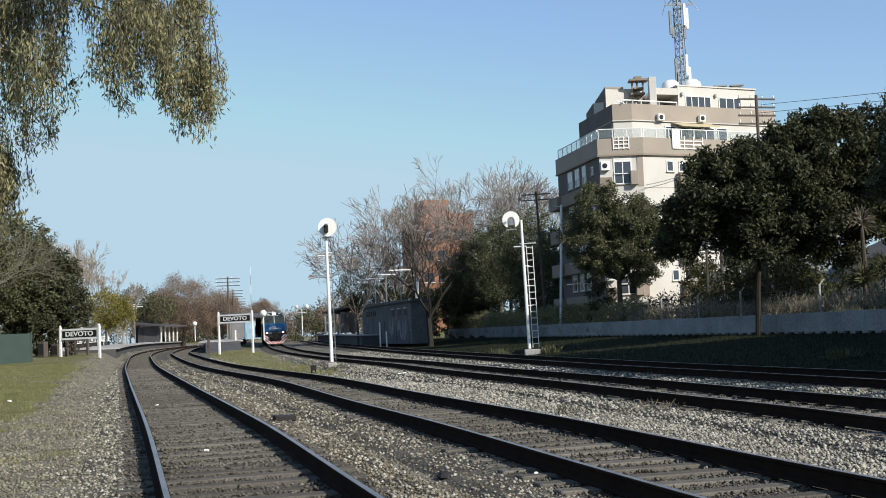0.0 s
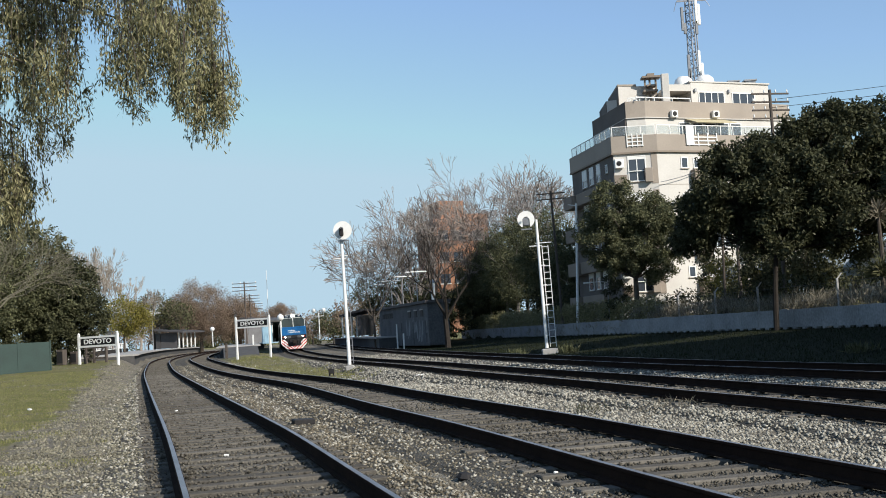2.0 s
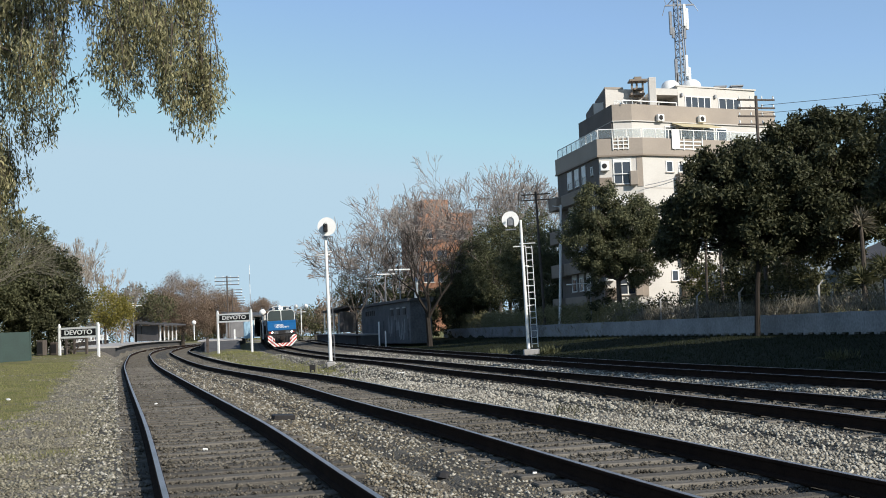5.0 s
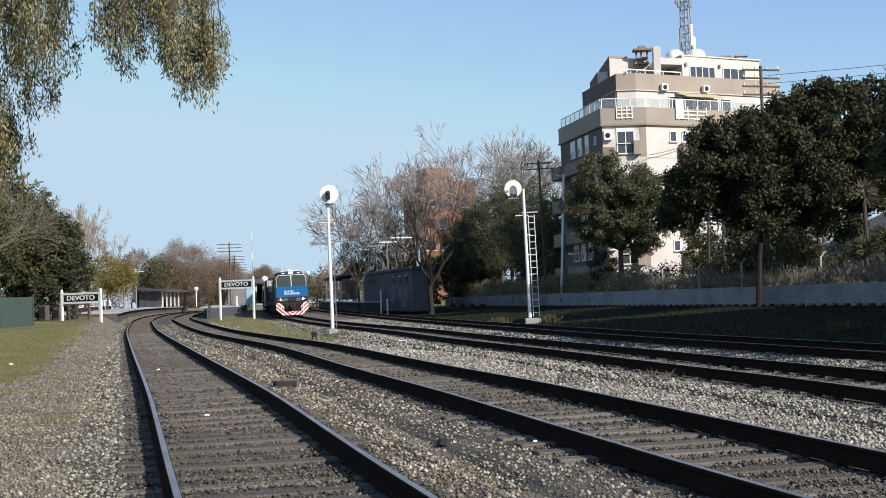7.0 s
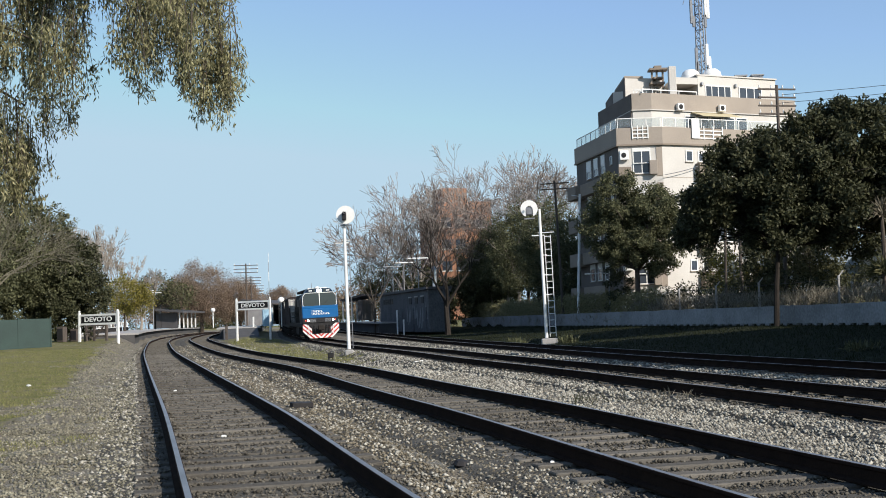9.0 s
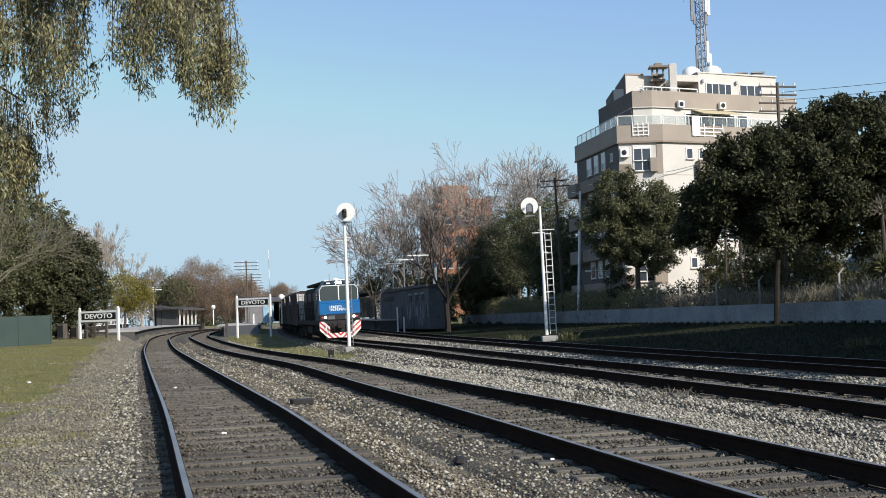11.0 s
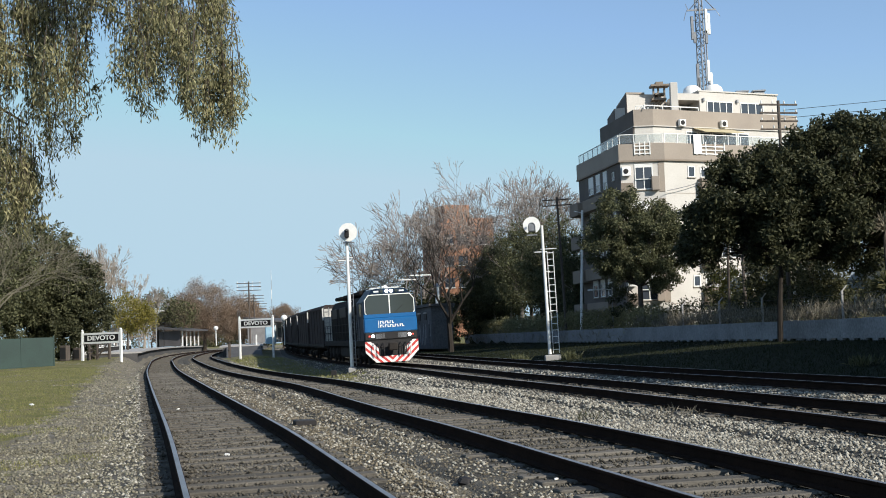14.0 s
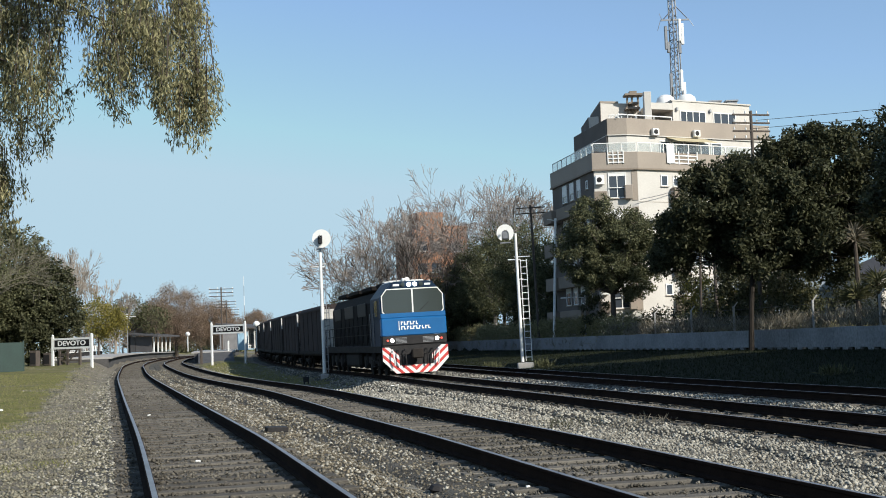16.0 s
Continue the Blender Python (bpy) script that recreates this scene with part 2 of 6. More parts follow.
def curve_through(points, step):
    """A smooth line through plan points, sampled about every step metres: rows of x, y."""
    P = np.array(points, float)
    P = np.vstack([2 * P[0] - P[1], P, 2 * P[-1] - P[-2]])
    out = []
    for a, b, c, d in zip(P[:-3], P[1:-2], P[2:-1], P[3:]):
        n = max(2, int(np.hypot(*(c - b)) / step))
        for u in np.arange(n) / n:
            out.append(0.5 * (2 * b + (c - a) * u + (2 * a - 5 * b + 4 * c - d) * u * u + (3 * b - a - 3 * c + d) * u ** 3))
    out.append(P[-2])
    out = np.array(out)
    for _ in range(int(12 / step)):  # even out the bends
        out[1:-1] = 0.25 * out[:-2] + 0.5 * out[1:-1] + 0.25 * out[2:]
    return out


class Line:
    """A line in plan, by its length."""

    def __init__(self, points, step=1.0):
        self.p = curve_through(points, step)
        self.s = np.concatenate([[0], np.cumsum(np.hypot(*np.diff(self.p, axis=0).T))])

    def at(self, s):
        return np.array([np.interp(s, self.s, self.p[:, 0]), np.interp(s, self.s, self.p[:, 1])])

    def way(self, s):
        d = self.at(s + 0.5) - self.at(s - 0.5)
        return d / np.hypot(*d)

    def off(self, s, side):
        """The point side metres to the right of the line at s."""
        d = self.way(s)
        return self.at(s) + side * np.array([d[1], -d[0]])

    def s_at_y(self, y):
        return float(np.interp(y, self.p[:, 1], self.s))

    def x_at(self, y):
        return np.interp(y, self.p[:, 1], self.p[:, 0])


# ---- plan ----
TRACKS = [
    Line([(9.0, -30), (1.3, 0), (-1.4, 10.4), (-4.0, 20.5), (-9.9, 43), (-17.4, 72), (-24.0, 99), (-28.0, 116), (-32.0, 136), (-36.4, 163), (-41.5, 200), (-50, 260)]),
    Line([(12.9, -30), (5.45, 0), (2.78, 10.4), (0.8, 17.9), (-1.25, 26), (-4.4, 39.4), (-8.6, 54), (-12.4, 68), (-18.2, 91), (-24.5, 117), (-27.9, 134), (-33, 165), (-38.2, 200), (-46.5, 260)]),
    Line([(15.5, -30), (9.7, 0), (6.4, 15.9), (4.95, 22.3), (3.5, 30), (0.9, 41.9), (-0.95, 51.9), (-2.97, 61.4), (-4.45, 67.6), (-5.9, 74), (-7.35, 80.2), (-10.7, 96), (-13.2, 108.7), (-17.1, 130.6), (-20.5, 152.7), (-22.6, 167), (-28.4, 205), (-37, 265), (-48, 340)]),
    Line([(21, -30), (14.5, 0), (11, 16), (8.0, 30.6), (6.4, 38), (3.4, 55), (0.0, 74), (-6.9, 110), (-14.2, 150), (-21.4, 205), (-30, 265)]),
]
WALL = Line([(40.4, -50), (30.4, 0), (19.2, 56), (4.8, 128), (0.0, 152)])
HALF = 0.873  # half the distance of the rail heads


def ease(u):
    u = np.clip(u, 0, 1)
    return u * u * (3 - 2 * u)


def rail_z(y):
    return 0.5 * ease((y - 60) / 120) - 0.11 * (1 - ease((y - 8) / 12))


def ground_z(x, y):
    """The height of the ground sheet, for arrays."""
    x, y = np.asarray(x, float), np.asarray(y, float)
    base = rail_z(y) - 0.29 + 0.05 * ease(TRACKS[0].x_at(y) - x)
    # the hollow between the second and third track
    mid = (TRACKS[1].x_at(y) + TRACKS[2].x_at(y)) / 2
    base = base + (0.55 * ease((y - 88) / 16) - 0.28) * np.exp(-((x - mid) / 1.8) ** 2) * ease((y - 35) / 20)
    # the verge rises to the foot of the wall, and the bank behind it is higher
    foot = WALL.x_at(y)
    edge = TRACKS[3].x_at(y) + 2.6
    z = base + (0.36 - base) * ease((x - edge) / np.maximum(foot - edge, 1.0))
    bank = ease((x - foot - 0.3) / 0.6)
    z = np.where(y < 152, z + bank * (0.92 + 0.6 * ease((x - foot) / 14)), z + 1.5 * ease((x - foot - 1) / 6))
    # the left side rises a little
    lift = ease((TRACKS[0].x_at(y) - 1.5 - x) / 1.9) * ease((y - 30) / 58)
    return z + 0.75 * lift


def turf_amount(x, y):
    t1, t2, t3, t4 = (t.x_at(y) for t in TRACKS)
    left = ease((t1 - 2.5 - x) / 1.6) * ease((y - 11) / 5)
    patch = 0.5 + 0.2 * (np.sin(0.9 * x + 0.5 * y) + np.sin(0.45 * x - 0.7 * y + 2) + np.sin(1.5 * y + 0.8 * x + np.sin(0.9 * x)))
    left = left * (0.44 + 0.36 * ease((y - 14) / 18) + 0.6 * (patch - 0.5))
    left = left + 0.36 * np.exp(-((x + 5.75 + 0.12 * (y - 18)) / 0.7) ** 2 - ((y - 18) / 3.2) ** 2)
    mid = ease((y - 48) / 14) * ease((x - t2 - 1.7) / 0.6) * ease((t3 - 1.9 - x) / 0.6)
    right = ease((x - t4 - 2.6) / 0.8)
    far = ease((np.hypot(x, y) - 260) / 60)
    return np.maximum.reduce([left, mid * 0.55, right, far])


def make_ground():
    ys = np.concatenate([np.linspace(-2500, -60, 12), np.arange(-50, 0, 2.5), np.arange(0, 60, 0.5), np.arange(60, 130, 1.0), np.arange(130, 300, 5), np.linspace(320, 4500, 25)])
    xs = np.concatenate([np.linspace(-3000, -70, 14), np.arange(-60, -30, 2.0), np.arange(-30, 32, 0.4), np.arange(32, 60, 2.0), np.linspace(70, 3000, 14)])
    X, Y = np.meshgrid(xs, ys)
    Z = ground_z(X, np.clip(Y, -30, 260))
    rng = np.random.RandomState(4)
    Z = Z + rng.normal(0, 0.008, Z.shape) * (np.abs(X) < 40)
    nx, ny = len(xs), len(ys)
    i = (np.arange(ny - 1)[:, None] * nx + np.arange(nx - 1)).ravel()
    me = array_mesh("ground", np.stack([X, Y, Z], -1).reshape(-1, 3), np.stack([i, i + 1, i + nx + 1, i + nx], 1), GROUND, True)
    att = me.attributes.new("turf", "FLOAT", "POINT")
    att.data.foreach_set("value", turf_amount(X, np.clip(Y, -30, 260)).ravel().astype(np.float32))
    # where the ground colour is darkened in place of shade
    verge_shade = me.attributes.new("verge", "FLOAT", "POINT")
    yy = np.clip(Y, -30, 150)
    verge_shade.data.foreach_set("value", (ease((X - TRACKS[3].x_at(yy) - 2.0) / 1.2) * ease((WALL.x_at(yy) + 6 - X) / 4) * (Y < 152)).ravel().astype(np.float32))
    tagged(new("ground", me), "gravelly railway ground with patches of short dry grass", "ground", kind="structure")


make_ground()


def sweep(line, s0, s1, step, profile, dz=None):
    """Vertices and faces of a profile (side, height) swept along a line in plan."""
    ss = np.arange(s0, s1 + step / 2, step)
    n = len(profile)
    V = []
    for s in ss:
        p, d = line.at(s), line.way(s)
        z = float(rail_z(p[1])) if dz is None else dz(p)
        V += [(p[0] + a * d[1], p[1] - a * d[0], z + h) for a, h in profile]
    F = [(n * i + k, n * i + (k + 1) % n, n * i + n + (k + 1) % n, n * i + n + k) for i in range(len(ss) - 1) for k in range(n)]
    F += [tuple(range(n - 1, -1, -1)), tuple(range(n * (len(ss) - 1), n * len(ss)))]
    return V, F


RAIL = [(-0.07, -0.172), (0.07, -0.172), (0.07, -0.155), (0.012, -0.135), (0.012, -0.045), (0.036, -0.03), (0.036, -0.006), (0.028, 0.0), (-0.028, 0.0), (-0.036, -0.006), (-0.036, -0.03), (-0.012, -0.045), (-0.012, -0.135), (-0.07, -0.155)]
BED = [(-2.9, -0.62), (2.9, -0.62), (1.75, -0.235), (1.2, -0.20), (0.6, -0.215), (-0.6, -0.215), (-1.2, -0.20), (-1.75, -0.235)]
sleeper_mesh = Shape().box(-1.33, 1.33, -0.125, 0.125, -0.15, 0.0, bevel=0.012).mesh("sleeper", SLEEPER)


def make_track(k, line):
    track = thing("railway_track", "broad-gauge railway track with worn steel rails on timber sleepers", "railway track", group="parallel railway tracks", kind="structure")
    s_end = line.s_at_y(255)
    V, F = sweep(line, 0, s_end, 1.0, BED)
    part("ballast_bed", Shape().add(V, F), BALLAST, track, "bed of grey crushed stone")
    for side in (-HALF, HALF):
        V, F = sweep(line, 0, s_end, 1.0, [(side + a, h) for a, h in RAIL])
        n = len(RAIL)
        sh = Shape().add(V, F)
        sh.mi = [1 if i % n == 7 and i < len(F) - 2 else 0 for i in range(len(F))]
        part("rail", sh, [RUST, POLISH], track, "rusty rail with a polished top")
    rng = random.Random(k)
    s, near, rest = line.s_at_y(3), [], Shape()
    while s < line.s_at_y(240):
        p, d = line.at(s), line.way(s)
        m = pose(p[0], p[1], float(rail_z(p[1])) - 0.174 + rng.uniform(-0.028, 0.002), rng.uniform(-1, 1), rng.uniform(-0.6, 0.6), math.degrees(math.atan2(d[1], d[0])) - 90 + rng.uniform(-1.2, 1.2))
        if p[1] < 75 and len(near) < 290:
            near.append(m)
        else:
            rest.box(-1.33, 1.33, -0.125, 0.125, -0.15, 0.0, m)
        s += rng.uniform(0.57, 0.63)
    tagged(part("sleepers_beyond", rest, SLEEPER, track), kind="stuff")
    return track, near


track_obs = [make_track(k, t) for k, t in enumerate(TRACKS)]


# ---- trees ----
def leaf_cloud(centres, spread, count, size, rng, droop=0.0, slim=0.45):
    """Leaves as small folded quads scattered about the centres: vertices and faces."""
    c = np.asarray(centres, float)
    idx = rng.randint(0, len(c), count)
    off = rng.normal(0, 1, (count, 3))
    off /= np.maximum(np.linalg.norm(off, axis=1, keepdims=True), 1e-6)
    off *= (rng.uniform(0, 1, (count, 1)) ** 0.45) * spread
    p = c[idx] + off
    a = rng.normal(0, 1, (count, 3))
    a[:, 2] -= droop
    a /= np.linalg.norm(a, axis=1, keepdims=True)
    b = np.cross(a, rng.normal(0, 1, (count, 3)))
    b /= np.maximum(np.linalg.norm(b, axis=1, keepdims=True), 1e-6)
    L = size * rng.uniform(0.6, 1.3, (count, 1))
    V = np.stack([p, p + a * L * 0.5 + b * L * slim * 0.5, p + a * L, p + a * L * 0.5 - b * L * slim * 0.5], 1).reshape(-1, 3)
    F = np.arange(count * 4).reshape(-1, 4)
    return V, F


def grow(sh, p, d, length, r, depth, rng, tips, bend=0.35, fork=(2, 3), up=0.25, shrink=0.72, sides=5, split=0.6, thin=0.012):
    """A branch in bent pieces that forks at its end; tips gathers the ends."""
    pts, radii, q = [p], [r], Vector(p)
    for i in range(3):
        d = (d + Vector((rng.uniform(-1, 1), rng.uniform(-1, 1), rng.uniform(-1, 1) + up)) * bend * 0.4).normalized()
        q = q + d * length / 3
        pts.append(q.copy())
        radii.append(r * (1 - (i + 1) / 3 * (1 - shrink)))
        if depth <= 2:
            tips.append(q.copy())
    sh.tube(pts, [max(a, thin) for a in radii], sides if depth > 1 else 3, caps=False)
    if depth:
        for _ in range(rng.randint(*fork)):
            e = Vector((rng.uniform(-1, 1), rng.uniform(-1, 1), rng.uniform(-0.7, 1)))
            grow(sh, q, (d + e * split).normalized(), length * rng.uniform(0.62, 0.88), radii[-1] * 0.75, depth - 1, rng, tips, bend, fork, up, shrink, sides, split, thin)


def leafy_tree(name, label, m, height, crown, leaf, count, size, bark=None, seed=1, trunk_r=0.16, lean=(0, 0), clump=0.8, depth=4, group="", fill=7):
    """crown: ellipsoids (x, y, z, rx, ry, rz) that the clumps fill."""
    rng, nr = random.Random(seed), np.random.RandomState(seed)
    t = thing(name, label, "tree", m, group)
    sh, tips = Shape(), []
    z0 = min(c[2] - c[5] * 0.6 for c in crown)
    top = Vector((lean[0], lean[1], z0))
    sh.tube([(0, 0, -0.4), (0, 0, 0.1), (lean[0] * 0.3, lean[1] * 0.3, z0 * 0.5), top], [trunk_r * 1.5, trunk_r * 1.1, trunk_r, trunk_r * 0.85], 8)
    for c in crown:
        goal = Vector(c[:3]) - top
        for _ in range(3):
            e = Vector((rng.uniform(-1, 1) * c[3], rng.uniform(-1, 1) * c[4], rng.uniform(-0.5, 1) * c[5])) * 0.6
            g = goal + e
            grow(sh, top, g.normalized(), g.length * 0.4, trunk_r * 0.5, depth - 2, rng, tips)
    part("trunk", sh, bark or BARK, t)
    cs = []
    for c in crown:
        n = int(fill * c[3] * c[4] * c[5] / clump ** 2) + 10
        u = nr.normal(0, 1, (n, 3))
        u /= np.linalg.norm(u, axis=1, keepdims=True)
        u *= nr.uniform(0.2, 1, (n, 1)) ** 0.4 * nr.uniform(0.8, 1.16, (n, 1))
        cs.append(np.array(c[:3]) + u * np.array(c[3:]))
    V, F = leaf_cloud(np.vstack(cs), clump * 0.62, count, size, nr)
    part("crown", array_mesh("crown", V, F, leaf), None, t)
    return t


def bare_tree(name, label, m, height, seed=1, depth=6, r=0.17, mats=None, group="", bend=0.35, up=0.25, leaf=None, count=0, thin=0.012):
    rng = random.Random(seed)
    t = thing(name, label, "tree", m, group)
    sh, tips = Shape(), []
    trunk = height * 0.26
    sh.tube([(0, 0, -0.4), (0.04, 0, 0.3), (rng.uniform(-0.15, 0.15), rng.uniform(-0.15, 0.15), trunk)], [r * 1.4, r, r * 0.85], 7)
    part("trunk", sh, mats or BARK, t)
    br = Shape()
    for k in range(4):
        a = 6.28 * (k + rng.uniform(-0.3, 0.3)) / 4
        grow(br, Vector((0, 0, trunk * rng.uniform(0.8, 1.0))), Vector((math.cos(a) * 0.65, math.sin(a) * 0.65, 1)).normalized(), height * 0.21, r * 0.55, depth - 1, rng, tips, bend, (2, 3), up, 0.7, 5, 0.55, thin)
    part("branchwork", br, mats if mats else TWIG, t)
    if leaf:
        nr = np.random.RandomState(seed)
        V, F = leaf_cloud([tuple(q) for q in tips], 0.5, count, 0.14, nr)
        part("foliage", array_mesh("foliage", V, F, leaf), None, t)
    return t


LEAF_DARK = leaf_mat("leaf_dark", (0.022, 0.026, 0.013), (0.092, 0.094, 0.050), 0.18, 0.5)
LEAF_OLIVE = leaf_mat("leaf_olive", (0.044, 0.050, 0.025), (0.162, 0.164, 0.088), 0.22, 0.6)
LEAF_MID = leaf_mat("leaf_mid", (0.040, 0.045, 0.020), (0.135, 0.130, 0.066), 0.2, 0.55)
LEAF_EUC = leaf_mat("leaf_gum", (0.075, 0.082, 0.04), (0.40, 0.37, 0.20), 0.35, 0.5)
LEAF_YEL = leaf_mat("leaf_yellow", (0.12, 0.11, 0.03), (0.26, 0.22, 0.05), 0.3)
LEAF_RED = leaf_mat("leaf_russet", (0.175, 0.128, 0.094), (0.30, 0.222, 0.160), 0.25)
LEAF_HEDGE = leaf_mat("leaf_hedge", (0.11, 0.108, 0.05), (0.33, 0.30, 0.165), 0.2, 0.6)
LEAF_DRY = leaf_mat("dry_stalks", (0.11, 0.097, 0.07), (0.30, 0.27, 0.205), 0.25)


def gz(x, y):
    return float(ground_z(x, y))


# big evergreen trees behind the wall
leafy_tree("evergreen_tree", "large dense dark evergreen tree standing before the wall", pose(16.3, 65, gz(16.3, 65)), 12.5,
           [(-3.3, 0, 6.2, 1.7, 1.8, 1.5), (-1.9, 0, 7.4, 2.2, 2.4, 1.9), (0.1, 0, 7.9, 2.6, 2.8, 2.5), (0.3, 0, 5.4, 2.3, 2.4, 1.6), (2.5, 0.3, 8.9, 2.4, 2.6, 2.6), (4.6, 0.5, 9.7, 1.9, 2.2, 2.4), (3.2, 0.2, 6.2, 2.5, 2.6, 2.0), (6.0, 0.6, 7.2, 2.2, 2.4, 2.6), (4.6, 0.3, 4.9, 1.7, 1.8, 1.2), (-3.9, 0.2, 5.2, 1.1, 1.2, 0.9)],
           LEAF_DARK, 150000, 0.23, seed=3, trunk_r=0.14, lean=(0.3, 0), clump=0.9, fill=3.8, bark=DARKBARK)
leafy_tree("evergreen_tree", "round mid-sized evergreen tree before the flats", pose(13.2, 93, gz(13.2, 93)), 9.8,
           [(-1.3, 0, 8.2, 2.3, 2.2, 2.0), (1.3, 0, 7.6, 2.4, 2.2, 2.0), (-2.3, 0, 6.3, 1.9, 1.9, 1.8), (2.6, 0, 5.8, 1.7, 1.8, 1.9), (0.3, 0, 5.6, 2.2, 2.0, 1.9), (1.6, 0, 3.9, 1.5, 1.5, 1.2), (-1.6, 0, 4.4, 1.4, 1.5, 1.1)], LEAF_OLIVE, 80000, 0.19, seed=5, trunk_r=0.2, clump=0.75, fill=5)

shade_tree = leafy_tree("evergreen_tree", "tall dark evergreen tree in the row along the bank", pose(25.6, 43.5, gz(25.6, 43.5)), 9.5,
           [(0, 0, 6.4, 4.2, 4.2, 3.9), (1.8, 1.8, 4.0, 3.6, 3.6, 3.2), (-1.4, -1.4, 4.0, 3.2, 3.2, 3.2)], LEAF_DARK, 12000, 0.72, seed=7, trunk_r=0.22, clump=1.1, group="row of trees on the bank")
shade_tree.scale = (1.5, 1.5, 1.5)
for k, (x, y) in enumerate(((27.0, 38), (27.5, 32.5), (26.6, 27), (28.1, 21.5), (29.6, 16), (31.0, 10.5), (32.4, 5), (33.8, -0.5), (35.5, -6), (37, -12))):
    copy_thing(shade_tree, pose(x, y, gz(x, y), 0, 0, 77 * k))

leafy_tree("evergreen_tree", "tall evergreen tree with a bare trunk and a high crown", pose(21.8, 49.5, gz(21.8, 49.5)), 9.5,
           [(0, 0, 7.2, 3.4, 3.4, 2.6), (-2.0, 1.0, 6.0, 2.2, 2.2, 1.7), (2.4, 0.5, 6.4, 2.4, 2.4, 2.0)], LEAF_DARK, 42000, 0.24, seed=9, trunk_r=0.24, lean=(-0.5, 0), clump=1.0, fill=3.6)
for k, (x, y, h) in enumerate(((25.0, 66.5, 11.4), (22.0, 82, 11.5))):
    leafy_tree("evergreen_tree", "dark evergreen tree crowded behind the wall", pose(x, y, gz(x, y)), h, [(0, 0, h * 0.68, 3.6, 3.6, h * 0.3), (-1.5, 0.6, h * 0.5, 2.6, 2.6, h * 0.2), (1.8, 0.4, h * 0.55, 2.6, 2.6, h * 0.22)], LEAF_DARK, 36000, 0.28, seed=170 + k, trunk_r=0.2, clump=1.0, fill=4, group="trees crowded behind the wall")
bank_pole = thing("slim_pole", "slim dark timber pole on the bank under the trees", "pole", pose(16.5, 78, gz(16.5, 78)))
part("shaft", Shape().tube([(0, 0, -0.4), (0.08, 0, 2.8), (0.15, 0, 5.4)], [0.085, 0.08, 0.07], 8), BARK, bank_pole)

# ---- apartment building ----
BEIGE = mat("beige_render", (0.33, 0.282, 0.232), (0.275, 0.235, 0.195), 0.9, 0.6, 12, 0.1)
CREAM = mat("cream_render", (0.56, 0.535, 0.49), (0.48, 0.455, 0.415), 0.9, 0.5, 12, 0.1)
BROWNR = mat("brown_render", (0.26, 0.21, 0.165), (0.20, 0.165, 0.13), 0.9, 0.6, 12, 0.1)
# dark brown for the left walls, their shade put into the colour
SHADE_SIDE = mat("shaded_side_render", (0.135, 0.115, 0.10), (0.10, 0.085, 0.074), 0.9, 0.6, 12, 0.1)
WINGLASS = glass_mat("window_glass", (0.05, 0.06, 0.075), 0.06)
C0, C1, C2, C3 = Vector((10.65, 109.5)), Vector((12.85, 98.1)), Vector((16.3, 98.1)), Vector((31.0, 105.2))


def slab(sh, pts, z0, z1, mi=0):
    return sh.prism([(p[0], p[1]) for p in pts], z0, z1, mi=mi)


def block(inset):
    """The plan of the building, drawn in by inset metres."""
    back = Vector((30, 122))
    ring = [C0, C1, C2, C3, back]
    out = []
    for i, c in enumerate(ring):
        a, b = ring[i - 1], ring[(i + 1) % len(ring)]
        u, v = (c - a).normalized(), (b - c).normalized()
        nu, nv = Vector((-u.y, u.x)), Vector((-v.y, v.x))
        bis = (nu + nv).normalized()
        out.append(c + bis * inset / max(0.3, bis.dot(nu)))
    return out


flats = thing("apartment_building", "beige and cream block of flats with stepped terraces", "building")
part("lower_wall", slab(Shape(), block(0.0), 1.0, 14.55), CREAM, flats)
part("terrace_parapet", slab(Shape(), block(-0.15), 14.55, 15.85), BEIGE, flats, "beige terrace parapet")
part("parapet_drip", slab(Shape(), block(-0.2), 14.42, 14.56), BROWNR, flats)
upper = part("set_back_storey", slab(Shape(), block(1.85), 15.85, 17.5), CREAM, flats)
part("upper_band", slab(Shape(), block(1.78), 17.5, 18.9), BEIGE, flats, "beige upper band")
part("cornice", slab(Shape(), block(1.72), 17.5, 17.57), CREAM, flats)
TA, TB = Vector((20.3, 103.0)), Vector((27.6, 106.5))
top = part("top_storey", slab(Shape(), [TA, TB, (26, 113), (18.6, 111)], 18.9, 20.75), CREAM, flats, "cream top storey")
part("roof_edge", slab(Shape(), [TA + Vector((-0.1, -0.1)), TB + Vector((0.1, -0.1)), (26, 113), (18.6, 111)], 20.75, 20.86), CREAM, flats)
part("stair_block", slab(Shape(), [(14.35, 103.4), (17.7, 104.3), (17.7, 110), (14.35, 110)], 18.9, 20.85), CREAM, flats, "cream stair block behind the roof terrace")
part("low_block", slab(Shape(), [(13.5, 105.0), (14.34, 104.6), (14.34, 110), (13.5, 110)], 18.9, 19.95), CREAM, flats)
# thin dark skins that stand for shade on the blocks' left sides
part("side_cladding", slab(Shape(), [(14.31, 103.39), (14.345, 103.39), (14.345, 110), (14.31, 110)], 18.95, 20.83), SHADE_SIDE, flats)
part("side_cladding", slab(Shape(), [(13.46, 104.98), (13.495, 104.98), (13.495, 110), (13.46, 110)], 18.95, 19.93), SHADE_SIDE, flats)
part("block_coping", slab(Shape(), [(14.3, 103.35), (15.9, 103.75), (15.9, 110), (14.3, 110)], 20.85, 21.0), BEIGE, flats)
